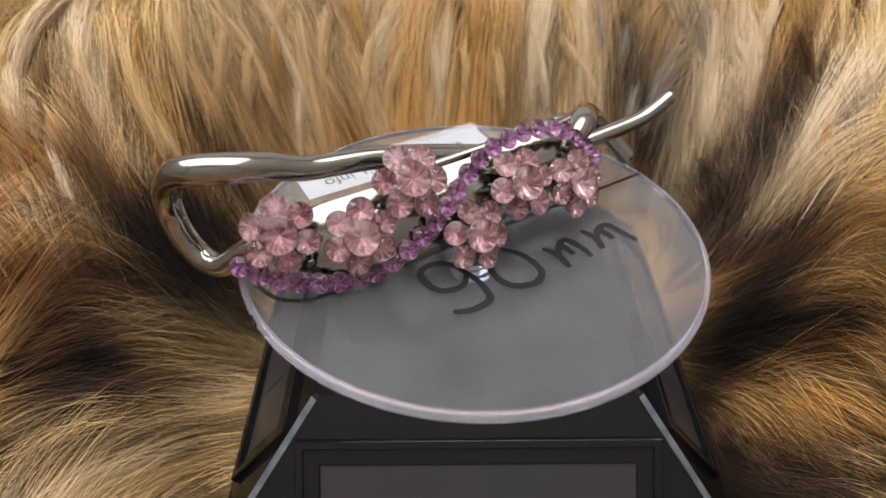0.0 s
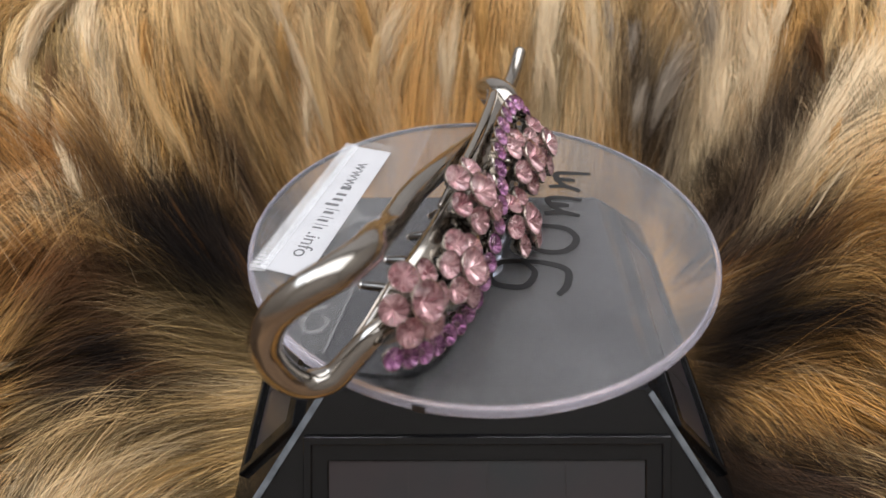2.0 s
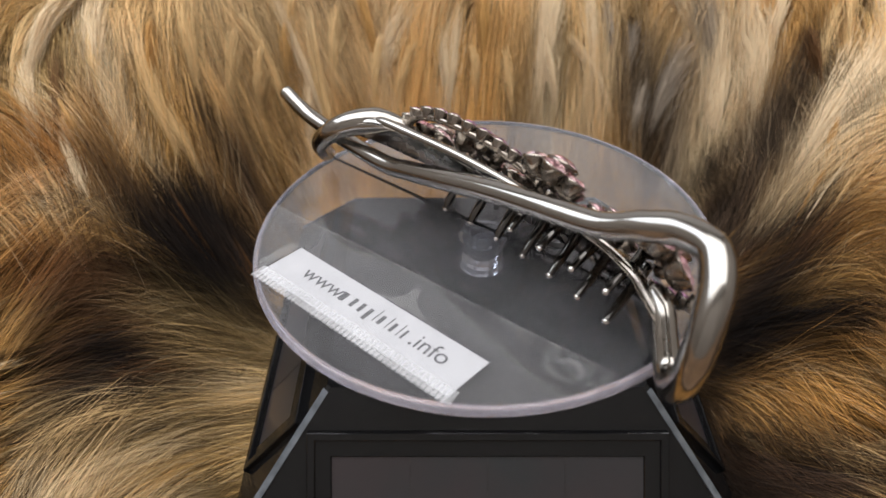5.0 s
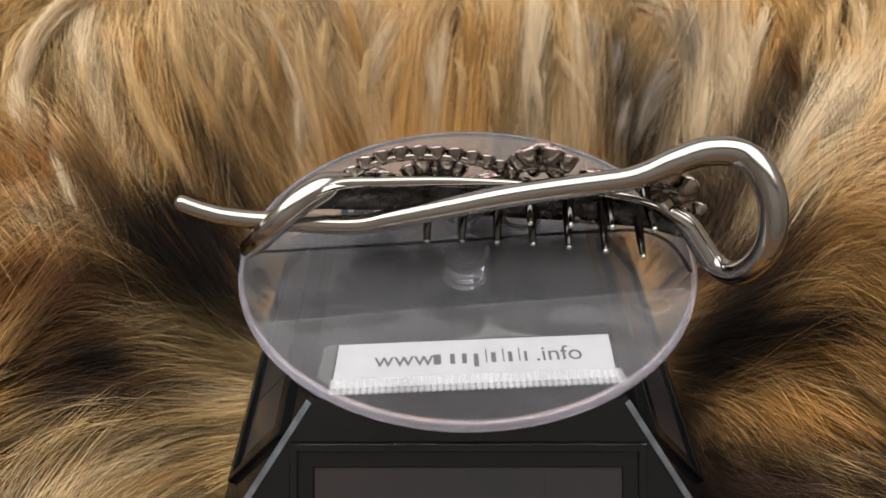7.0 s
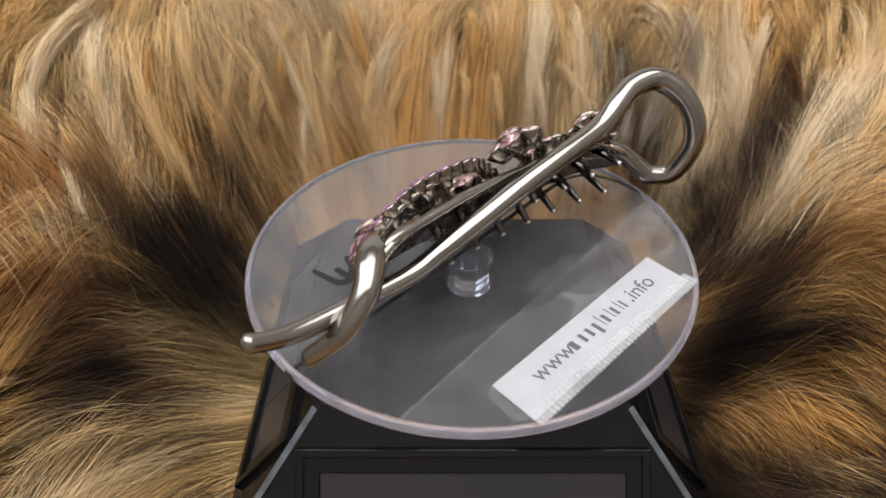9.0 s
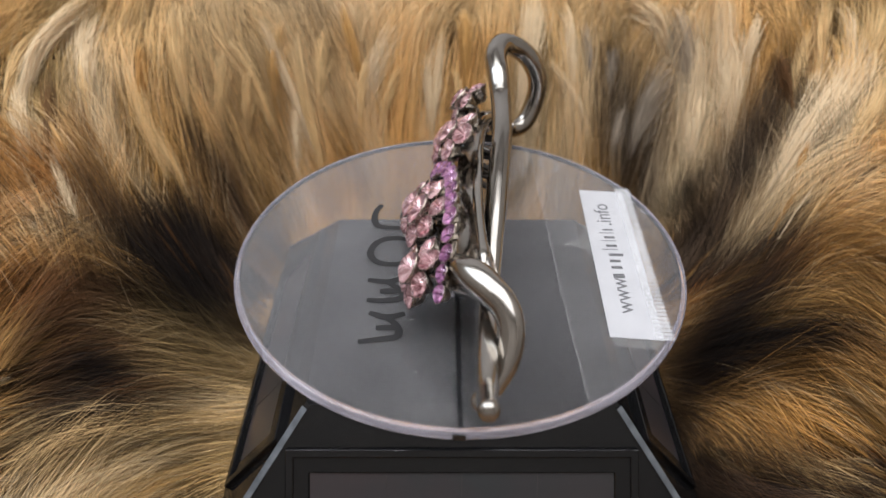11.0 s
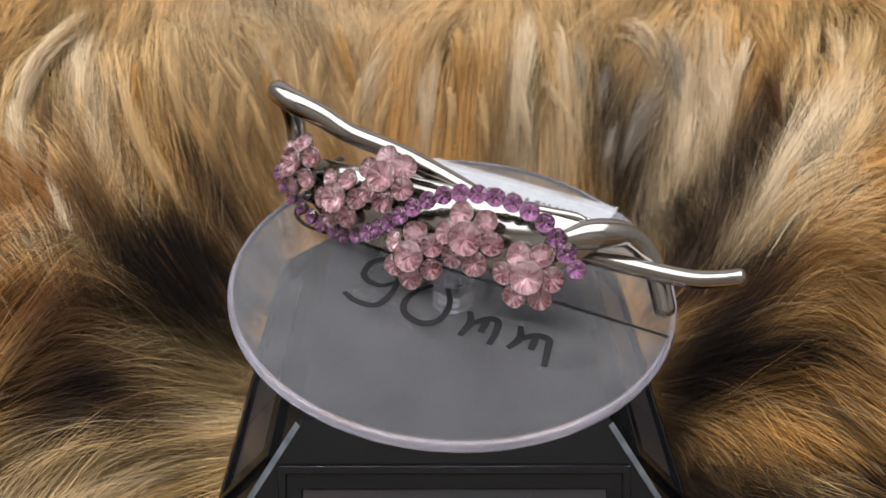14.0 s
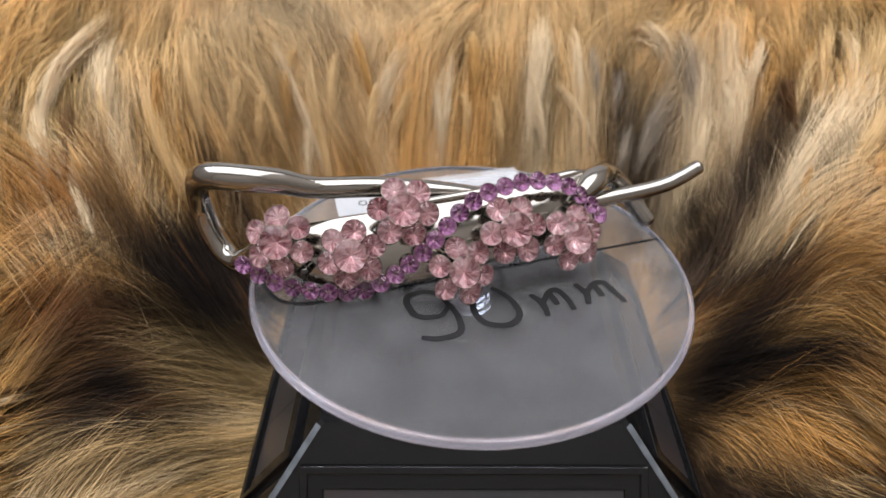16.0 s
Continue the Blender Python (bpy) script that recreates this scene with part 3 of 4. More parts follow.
for k in range(count):
    s = lengths[-1] * k / (count - 1)
    p = Vector([float(np.interp(s, lengths, [q[i] for q in strand])) for i in range(3)])
    o = Vector((0.012 * p.x, 0.82, 0.56 + (0.12 if p.z > 64 else -0.08))).normalized()
    o = (o + Vector([random.uniform(-0.06, 0.06) for _ in range(3)])).normalized()
    spots.append((p, o))
    add_cup(bm, p, o, 1.58, 1.9)
for (p, o), (q, r) in zip(spots, spots[1:]):
    strut(bm, p - o * 1.3, q - r * 1.3, 0.6)
chain = part("violet_strand", bm, cup_metal, clip, "winding strand of small violet rhinestones", smooth=True)
for p, o in spots:
    add_stone(chain, violet_mesh, p, o, 1.58)


# ---- the long-haired fur throw ----
fur = tagged(new("fur_throw"), "shaggy golden brown and black long-haired fur throw heaped round the turntable", "fur throw")
TONES = {"gold": (0.46, 0.265, 0.09), "amber": (0.42, 0.22, 0.065), "tan": (0.58, 0.40, 0.195), "cream": (0.76, 0.60, 0.39), "olive": (0.24, 0.17, 0.078),
         "brown": (0.10, 0.048, 0.019), "rust": (0.22, 0.085, 0.022), "dark": (0.024, 0.016, 0.012), "black": (0.006, 0.005, 0.005), "grey": (0.30, 0.245, 0.19)}
MARKS = []


def mark(x, y, rx, ry, tone, weight):
    """A marking of the coat, in places painting light or shade: an oval on the plan, in millimetres."""
    MARKS.append((x, y, rx, ry, 0.0, np.array(TONES[tone]), weight))


def streak(x, y, long, wide, tone, weight):
    """A lock of another colour, lying along the hair."""
    k = min(1.0, max(0.0, (y + 5) / 55))
    MARKS.append((x, y, long, wide, math.atan2(-(y + 2 - 0.25 * abs(x) * (1 - k)), -x * (1 - 0.72 * k)), np.array(TONES[tone]), weight))


mark(-55, 66, 35, 7, "tan", 0.8)
mark(-18, 69, 27, 8, "gold", 0.6)
mark(-1, 61, 41, 7, "amber", 0.6)
mark(-35, 58, 17, 6, "amber", 0.5)
mark(-81, 48, 8, 13, "cream", 0.6)
mark(-87, 31, 8, 14, "gold", 0.5)
mark(-70, 28, 7, 10, "gold", 0.5)
mark(-91, 45, 7, 12, "olive", 0.5)
mark(-80, 33, 3, 7, "brown", 0.5)
mark(19, 63, 7, 9, "cream", 0.7)
mark(27, 67, 5, 7, "tan", 0.6)
mark(38, 60, 6, 5, "dark", 0.82)
mark(51, 62, 13, 8, "cream", 0.5)
mark(45, 54, 9, 6, "dark", 0.72)
mark(69, 41, 5, 11, "dark", 0.92)
mark(69, 59, 12, 8, "amber", 0.5)
mark(62, 45, 4, 13, "grey", 0.5)
mark(77, 30, 8, 16, "cream", 0.7)
mark(90, 52, 7, 12, "tan", 0.6)
mark(74, 12, 9, 8, "gold", 0.6)
mark(75, -0, 7, 4, "gold", 0.6)
mark(67, 20, 5, 7, "tan", 0.5)
mark(-80, 4, 10, 7, "rust", 0.8)
mark(-64, 10, 5, 6, "brown", 0.5)
mark(-84, 12, 6, 3, "cream", 0.5)
mark(-75, 12, 5, 4, "gold", 0.5)
mark(-63, 19, 13, 9, "dark", 0.92)
mark(-60, 34, 5, 10, "dark", 0.62)
mark(-62, 2, 19, 10, "black", 1.0)
mark(-51, 21, 10, 17, "black", 1.0)
mark(-66, -15, 7, 11, "black", 1.0)
mark(-76, -10, 10, 7, "dark", 0.92)
mark(-73, -24, 8, 6, "black", 1.0)
mark(-59, -21, 9, 5, "dark", 0.92)
mark(-49, -1, 11, 8, "olive", 0.8)
mark(-45, -16, 11, 11, "olive", 0.85)
mark(-47, -30, 11, 6, "olive", 0.7)
mark(-63, -33, 11, 3, "cream", 0.7)
mark(-71, -37, 7, 4, "black", 0.82)
mark(-74, -15, 3, 4, "brown", 0.5)
mark(-61, -6, 5, 3, "brown", 0.4)
mark(56, -0, 12, 10, "black", 1.0)
mark(65, 0, 9, 7, "black", 1.0)
mark(68, -11, 13, 4, "black", 1.0)
mark(53, 16, 5, 8, "rust", 0.6)
mark(49, 8, 3, 7, "brown", 0.6)
mark(66, -15, 10, 2, "tan", 0.5)
mark(50, -12, 9, 5, "brown", 0.7)
mark(61, -18, 9, 5, "gold", 0.7)
mark(65, -23, 7, 4, "amber", 0.7)
mark(56, -25, 7, 3, "rust", 0.6)
mark(45, -21, 10, 9, "dark", 1.0)
mark(46, -30, 13, 7, "black", 0.97)
mark(61, -31, 12, 5, "dark", 1.0)
mark(67, -29, 3, 3, "brown", 0.6)
mark(54, 38, 6, 12, "dark", 0.92)
mark(55, 25, 4, 5, "grey", 0.5)
mark(-39, 53, 6, 4, "cream", 0.3)
mark(-51, 45, 8, 10, "dark", 0.62)
mark(57, -3, 11, 11, "black", 1.0)
mark(62, -32, 14, 6, "dark", 0.9)
mark(46, -27, 11, 11, "dark", 0.9)
mark(70, -6, 11, 5, "black", 0.9)
mark(-58, 7, 13, 9, "black", 0.9)
mark(-68, -17, 8, 7, "black", 0.7)
mark(55, 27, 6, 8, "dark", 0.8)
mark(60, 11, 8, 6, "dark", 0.8)
mark(68, 8, 8, 4, "rust", 0.8)
mark(77, 8, 6, 6, "amber", 0.6)
mark(-56, 22, 9, 8, "dark", 0.8)
mark(-70, 1, 7, 5, "brown", 0.6)
mark(-34, 67, 30, 8, "tan", 0.6)
mark(-7, 65, 22, 6, "gold", 0.5)
mark(-45, 63, 22, 5, "cream", 0.35)
mark(-67, 61, 16, 11, "tan", 0.6)
# pale band over the whole back: stronger light there, painted in
mark(-4, 72, 101, 8, "tan", 0.45)
mark(71, 6, 10, 4, "brown", 0.6)
mark(61, 20, 6, 5, "dark", 0.5)
mark(62, 0, 14, 8, "black", 0.85)
mark(55, 20, 6, 9, "dark", 0.6)
streak(-90, 34, 12, 2.3, "cream", 0.75)
streak(-80, 44, 12, 3.3, "cream", 0.8)
streak(-72, 32, 9, 2.3, "cream", 0.6)
streak(-88, 18, 6, 1.9, "cream", 0.7)
streak(-21, 63, 12, 2.1, "cream", 0.8)
streak(-39, 53, 7, 1.1, "cream", 0.8)
streak(-6, 56, 8, 1.7, "cream", 0.6)
streak(-17, 55, 7, 1.3, "tan", 0.6)
streak(9, 57, 7, 1.3, "tan", 0.7)
streak(19, 63, 19, 2.8, "cream", 0.85)
streak(28, 60, 12, 2.3, "cream", 0.7)
streak(32, 63, 12, 1.4, "cream", 0.7)
streak(42, 59, 8, 2.3, "grey", 0.7)
streak(51, 55, 11, 2.8, "grey", 0.7)
streak(57, 59, 17, 3.8, "cream", 0.7)
streak(63, 60, 16, 2.8, "cream", 0.7)
streak(73, 29, 14, 3.8, "cream", 0.8)
streak(80, 32, 17, 3.3, "cream", 0.8)
streak(90, 44, 12, 2.3, "cream", 0.7)
streak(67, 19, 8, 1.5, "cream", 0.6)
streak(38, 63, 11, 2.8, "dark", 0.8)
streak(45, 57, 12, 3.3, "dark", 0.85)
streak(68, 41, 12, 4.2, "dark", 0.9)
streak(61, 35, 9, 3.8, "dark", 0.7)
streak(-29, 58, 9, 1.1, "brown", 0.6)
streak(-63, 50, 12, 1.9, "dark", 0.6)
streak(-62, 38, 8, 1.7, "dark", 0.7)
streak(-53, 47, 11, 2.3, "dark", 0.8)
streak(-58, 53, 8, 1.9, "brown", 0.6)
streak(-80, 36, 9, 1.9, "brown", 0.7)
streak(-82, 23, 6, 1.9, "brown", 0.6)
streak(-82, 12, 12, 1.7, "tan", 0.8)
streak(-73, 8, 12, 1.3, "gold", 0.8)
streak(-80, -1, 6, 1.9, "rust", 0.8)
streak(-54, 0, 16, 1.3, "tan", 0.7)
streak(-48, -4, 12, 1.3, "tan", 0.7)
streak(-47, -9, 12, 1.3, "cream", 0.5)
streak(-59, -12, 9, 0.9, "brown", 0.7)
streak(-51, -14, 16, 1.5, "tan", 0.7)
streak(-52, -22, 16, 1.3, "tan", 0.7)
streak(-43, -25, 12, 1.3, "tan", 0.6)
streak(-59, -28, 17, 0.9, "gold", 0.7)
streak(-65, -32, 20, 1.5, "cream", 0.9)
streak(-69, -35, 12, 1.5, "cream", 0.9)
streak(-55, -32, 16, 1.3, "gold", 0.7)
streak(-52, -8, 11, 0.8, "dark", 0.8)
streak(-53, -18, 16, 0.9, "dark", 0.8)
streak(-48, -20, 12, 0.8, "dark", 0.8)
streak(67, -16, 11, 0.9, "cream", 0.8)
streak(56, -13, 12, 1.3, "gold", 0.8)
streak(62, -19, 14, 2.8, "amber", 0.7)
streak(50, -15, 9, 0.8, "gold", 0.7)
streak(51, -20, 12, 0.7, "gold", 0.7)
streak(52, -24, 11, 0.7, "gold", 0.7)
streak(47, -26, 9, 0.6, "brown", 0.8)
streak(49, -29, 12, 0.6, "brown", 0.8)
streak(64, -28, 9, 0.8, "tan", 0.8)
streak(65, -33, 6, 0.8, "tan", 0.8)
streak(53, 14, 9, 1.9, "rust", 0.8)
streak(56, 12, 8, 1.7, "gold", 0.7)
streak(71, -0, 12, 2.8, "gold", 0.5)
streak(76, 3, 9, 1.9, "tan", 0.4)
mark(54, -9, 9, 2, "dark", 0.6)
mark(48, -3, 5, 8, "dark", 0.7)
mark(42, -13, 5, 16, "dark", 0.8)
mark(73, -7, 5, 4, "dark", 0.8)
streak(60, -8, 12, 0.9, "black", 0.8)
streak(-55, 6, 16, 1.9, "black", 0.9)
streak(-65, -11, 12, 1.7, "black", 0.9)
streak(-68, -20, 16, 1.7, "black", 0.9)
streak(-59, -16, 12, 1.1, "black", 0.8)
streak(-70, -29, 12, 0.9, "dark", 0.8)
streak(55, -28, 17, 1.1, "black", 0.8)
streak(58, -33, 17, 0.9, "brown", 0.7)
streak(45, -33, 17, 1.1, "black", 0.8)
streak(57, -22, 12, 0.8, "dark", 0.7)
mark(58, -5, 11, 5, "black", 0.9)
mark(66, -10, 9, 4, "black", 0.85)
mark(53, 2, 5, 7, "black", 0.8)
streak(54, -31, 16, 1.3, "dark", 0.8)
streak(50, -23, 12, 0.8, "dark", 0.7)
streak(65, 4, 9, 1.5, "dark", 0.7)
streak(60, 16, 9, 1.5, "dark", 0.7)
streak(70, 9, 9, 1.1, "brown", 0.7)
streak(-59, 15, 9, 1.7, "dark", 0.7)
mark(-61, 10, 12, 9, "black", 0.5)
mark(-76, -5, 7, 5, "brown", 0.6)
mark(59, 10, 9, 7, "dark", 0.4)

mark(-81, 12, 9, 2, "dark", .9)
mark(-89, 27, 6, 2, "rust", .7)
mark(-58, 48, 4, 7, "dark", .75)
mark(-62, 27, 6, 5, "black", .9)
mark(66, 31, 4, 5, "dark", .5)
mark(74, 12, 7, 2, "brown", .8)
mark(58, 13, 7, 6, "black", .6)
mark(-94, 52, 9, 24, "olive", .6)
mark(-88, 22, 10, 6, "rust", .6)
mark(-46, 73, 16, 8, "cream", .5)
mark(96, 62, 10, 14, "olive", .6)
mark(75, 50, 3, 7, "dark", .85)
mark(44, 59, 4, 2, "dark", .8)
mark(38, 67, 2, 3, "dark", .7)
mark(59, 44, 3, 3, "dark", .8)
mark(-65, 55, 1, 8, "brown", .5)
mark(-23, 72, 13, 3, "amber", .5)
mark(-52, 69, 9, 3, "tan", .5)
mark(1, 70, 8, 4, "amber", .6)
mark(-44, 58, 8, 2, "amber", .6)
mark(-75, -3, 7, 4, "dark", .5)
mark(-50, 3, 10, 5, "olive", .5)
mark(-58, 13, 9, 5, "black", .75)
mark(62, -31, 18, 4, "dark", .5)
mark(80, 8, 8, 9, "amber", .4)
mark(-72, 24, 8, 5, "dark", .45)
mark(66, 17, 7, 5, "dark", .45)
mark(70, -17, 12, 6, "amber", .6)
# two more pale ovals that paint the light on the back
mark(-20, 84, 48, 9, "cream", .6)
mark(30, 84, 36, 8, "tan", .6)
mark(-66, -26, 10, 5, "tan", .4)
mark(74, 35, 3, 7, "brown", .4)
mark(1, 79, 16, 5, "tan", .5)
mark(-16, 63, 6, 3, "amber", .6)
mark(6, 62, 7, 2, "amber", .6)


def heap(x, y):
    """Height of the heaped pelt in millimetres."""
    d = np.maximum(np.abs(x), np.abs(y))
    k = np.clip((d - 40) / 35, 0, 1)
    k = k * k * (3 - 2 * k)
    far = np.clip((np.hypot(x, y) - 130) / 90, 0, 1)
    wave = 1.6 * np.sin(x * 0.11 + 1.3) * np.cos(y * 0.09) + 1.2 * np.sin(x * 0.05 - y * 0.13)
    return 14 + (13 + 0.1 * np.abs(x) + 0.42 * y + wave) * k * (1 - 0.35 * far)


rng = np.random.default_rng(7)


def lattice_noise(x, y, size, seed):
    g = np.random.default_rng(seed).random((64, 64))
    u, v = (x / size) % 64, (y / size) % 64
    i, j = u.astype(int) % 64, v.astype(int) % 64
    a, b = u - np.floor(u), v - np.floor(v)
    a, b = a * a * (3 - 2 * a), b * b * (3 - 2 * b)
    i2, j2 = (i + 1) % 64, (j + 1) % 64
    return (g[i, j] * (1 - a) + g[i2, j] * a) * (1 - b) + (g[i, j2] * (1 - a) + g[i2, j2] * a) * b


def coat(x, y):
    c = np.empty((*x.shape, 3))
    c[:] = TONES["gold"]
    wx = x + 8 * (lattice_noise(x, y, 7, 3) - 0.5)
    wy = y + 8 * (lattice_noise(x, y, 7, 4) - 0.5)
    for mx, my, rx, ry, turned_by, tone, weight in MARKS:
        if turned_by:
            ca, sa = math.cos(turned_by), math.sin(turned_by)
            dx, dy = x - mx, y - my
            q = ((dx * ca + dy * sa) / rx) ** 2 + ((dy * ca - dx * sa) / ry) ** 2
        else:
            q = ((wx - mx) / (rx * 1.3)) ** 2 + ((wy - my) / (ry * 1.3)) ** 2
        w = (weight * np.exp(-q ** 2))[..., None]
        c = c * (1 - w) + tone * w
    return c


def flow(x, y):
    """Direction in which the hair lies on the plan."""
    k = np.clip((y + 5) / 55, 0, 1)
    ax, ay = -x * (1 - 0.72 * k), -(y + 2 - 0.25 * np.abs(x) * (1 - k))
    bend = 1.1 * (lattice_noise(x, y, 26, 11) - 0.5) + 0.5 * (lattice_noise(x, y, 9, 12) - 0.5)
    a = np.arctan2(ay, ax) + bend
    return np.cos(a), np.sin(a)


def hairs(count, length, width, lift, clump, seed, locks, gain):
    r = np.random.default_rng(seed)
    x = r.uniform(-135, 135, count * 2)
    y = r.uniform(-62, 125, count * 2)
    d = np.maximum(np.abs(x), np.abs(y))
    ok = (d > 43) & (np.hypot(x * 0.95, y) < 140) & (np.abs(x) < 100 + y * 0.5)
    x, y = x[ok][:count], y[ok][:count]
    n = len(x)
    # hairs gather into locks
    lx, ly = r.uniform(-170, 170, locks), r.uniform(-85, 155, locks)
    near = np.empty(n, int)
    cells = {}
    for k, (a, b) in enumerate(zip((lx // 12).astype(int), (ly // 12).astype(int))):
        cells.setdefault((a, b), []).append(k)
    keys = np.stack([(x // 12).astype(int), (y // 12).astype(int)], 1)
    order = np.lexsort((keys[:, 1], keys[:, 0]))
    edges = np.flatnonzero(np.any(np.diff(keys[order], axis=0) != 0, axis=1)) + 1
    for group in np.split(order, edges):
        a, b = keys[group[0]]
        some = [k for i in (-1, 0, 1) for j in (-1, 0, 1) for k in cells.get((a + i, b + j), ())] or [0]
        dd = (x[group, None] - lx[some]) ** 2 + (y[group, None] - ly[some]) ** 2
        near[group] = np.array(some)[dd.argmin(1)]
    lock_len = r.uniform(0.7, 1.25, locks)[near]
    lock_turn = r.normal(0, 0.16, locks)[near]
    lock_lift = r.uniform(0.5, 1.5, locks)[near]
    lock_tone = r.normal(0, 1, locks)[near]
    fx, fy = flow(lx[near], ly[near])
    turn = lock_turn + r.normal(0, 0.06, n)
    fx, fy = fx * np.cos(turn) - fy * np.sin(turn), fx * np.sin(turn) + fy * np.cos(turn)
    L = length * lock_len * r.uniform(0.75, 1.15, n)
    # keep the tips off the turntable
    reach = np.maximum(np.abs(x), np.abs(y)) - 41.0
    L = np.minimum(L, 4 + np.maximum(reach, 0) * 0.95)
    steps = 6
    s = np.linspace(0, 1, steps + 1)[None, :]
    gx, gy = lx[near] + fx * L * 1.05, ly[near] + fy * L * 1.05
    bow = r.normal(0, 0.06, n)[:, None]
    px = x[:, None] + fx[:, None] * L[:, None] * s - fy[:, None] * bow * L[:, None] * s * s
    py = y[:, None] + fy[:, None] * L[:, None] * s + fx[:, None] * bow * L[:, None] * s * s
    pull = clump * s ** 1.5
    px = px * (1 - pull) + pull * (gx[:, None] + (px[:, -1:] - gx[:, None]) * 0.25 + (px - px[:, -1:]))
    py = py * (1 - pull) + pull * (gy[:, None] + (py[:, -1:] - gy[:, None]) * 0.25 + (py - py[:, -1:]))
    rise = lift * lock_lift * r.uniform(0.4, 1.4, n)
    pz = heap(px, py) + (rise[:, None] * L[:, None]) * np.sin(np.pi * np.clip(s * 0.86, 0, 1)) + 0.4 + r.uniform(0, 2.0, n)[:, None] * s
    pts = np.stack([px, py, pz], -1)
    # colour along the hair
    jx, jy = r.normal(0, 1.5, n)[:, None], r.normal(0, 1.5, n)[:, None]
    c = coat(px + jx, py + jy)
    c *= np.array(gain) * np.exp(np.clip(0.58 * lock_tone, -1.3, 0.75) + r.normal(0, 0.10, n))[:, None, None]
    pale = (r.random(n) < 0.12)[:, None] * np.clip(s * 1.6 - 0.4, 0, 1)
    c = c + (np.array(TONES["cream"]) - c) * (0.6 * pale * (c.mean(-1) > 0.09))[..., None]
    dusk = (r.random(n) < 0.08)[:, None] * np.clip(s * 2 - 0.6, 0, 1)
    c = c * (1 - 0.7 * dusk[..., None])
    return blades(pts, width * (0.72 + 0.28 * np.clip(y / 30, 0, 1)) * r.uniform(0.6, 1.4, n), c, r)


def blades(pts, wide, c, r):
    """A mesh of narrow tapering hairs along pts, with the colour c along each."""
    n, m = pts.shape[:2]
    s = np.linspace(0, 1, m)[None, :]
    along = np.gradient(pts, axis=1)
    along /= np.linalg.norm(along, axis=2, keepdims=True) + 1e-9
    tilt = r.normal(0, 0.35, n)[:, None]
    flat = np.stack([-along[..., 1], along[..., 0], np.zeros((n, m))], -1)
    flat /= np.linalg.norm(flat, axis=2, keepdims=True) + 1e-9
    side = flat * np.cos(tilt)[..., None] + np.cross(along, flat) * np.sin(tilt)[..., None]
    w = wide[:, None] * (1 - 0.93 * s ** 1.7) / 2
    a, b = pts - side * w[..., None], pts + side * w[..., None]
    verts = np.stack([a, b], 2).reshape(-1, 3) * MM
    base = (np.arange(n) * m * 2)[:, None]
    row = (np.arange(m - 1) * 2)[None, :]
    faces = ((base + row)[..., None] + np.array([0, 1, 3, 2])).reshape(-1, 4)
    c = c * np.minimum(1.0, 0.84 / c.max(-1, keepdims=True))
    rgba = np.ones((n, m, 2, 4))
    rgba[..., :3] = c[:, :, None, :]
    me = bpy.data.meshes.new("hair")
    me.vertices.add(len(verts))
    me.vertices.foreach_set("co", verts.astype(np.float32).ravel())
    me.loops.add(len(faces) * 4)
    me.loops.foreach_set("vertex_index", faces.astype(np.int32).ravel())
    me.polygons.add(len(faces))
    me.polygons.foreach_set("loop_start", np.arange(0, len(faces) * 4, 4, dtype=np.int32))
    me.update()
    me.attributes.new("coat", "FLOAT_COLOR", "POINT").data.foreach_set("color", rgba.astype(np.float32).ravel())
    me.materials.append(fur_hair)
    me.shade_smooth()
    return me


TUFTS = []


def tuft(x0, y0, x1, y1, half, tone):
    """A lock of long guard hairs that lies on the coat and closes to a point: root and tip on the plan."""
    r = np.random.default_rng(500 + len(TUFTS))
    high = min(1.0, max(0.0, (y0 - 5) / 40))
    n = int(60 + 125 * half)
    root, tip = np.array([x0, y0], float), np.array([x1, y1], float)
    way = tip - root
    long = np.hypot(*way)
    cross = np.array([-way[1], way[0]]) / long
    u = r.normal(0, 0.5, n)[:, None] * np.where(r.random(n) < 0.14, 2.2, 1.0)[:, None]
    s = np.linspace(0, 1, 8)[None, :]
    start, end = r.uniform(-0.25, 0.45, n)[:, None], r.uniform(0.72, 1.08, n)[:, None]
    k = start + (end - start) * s
    bow = r.normal(0, 0.03 + 0.07 * high) * long
    off = u * half * (1.1 - 0.72 * np.clip(k, 0, 1) ** 1.2) + bow * (k - k * k) + (0.05 + 0.10 * half) * r.normal(0, 1, n)[:, None] * np.sin(5 * s + 3 * u)
    px, py = root[0] + way[0] * k + cross[0] * off, root[1] + way[1] * k + cross[1] * off
    lift = (0.8 + 5.9 * high) * r.uniform(0.8, 1.2) + (0.6 + 1.2 * high) * r.uniform(-1.0, 0.6, n)[:, None]
    pz = heap(px, py) + 1.0 + lift * np.sin(np.pi * np.clip(0.22 + 0.6 * s, 0, 1)) + 1.2 * (1 - np.abs(u)) * (1 - s)
    own = coat(px, py) * 0.75
    mix = np.clip((0.25 * high) + 1.7 * s, 0, 1)[..., None] * r.uniform(0.75, 1.0, n)[:, None, None]
    c = (own * (1 - mix) + np.array(TONES[tone]) * mix) * np.exp(r.normal(0.06 + 0.24 * high, 0.16, n))[:, None, None]
    TUFTS.append((np.stack([px, py, pz], -1), (0.09 + 0.03 * high) * r.uniform(0.6, 1.5, n), c))


tuft(-87, 65, -79, 39, 2.6, "cream")
tuft(-90, 69, -94, 37, 1.8, "cream")
tuft(-96, 57, -95, 31, 1.6, "tan")
tuft(-97, 44, -90, 27, 2.1, "cream")
tuft(-73, 49, -65, 35, 2.0, "tan")
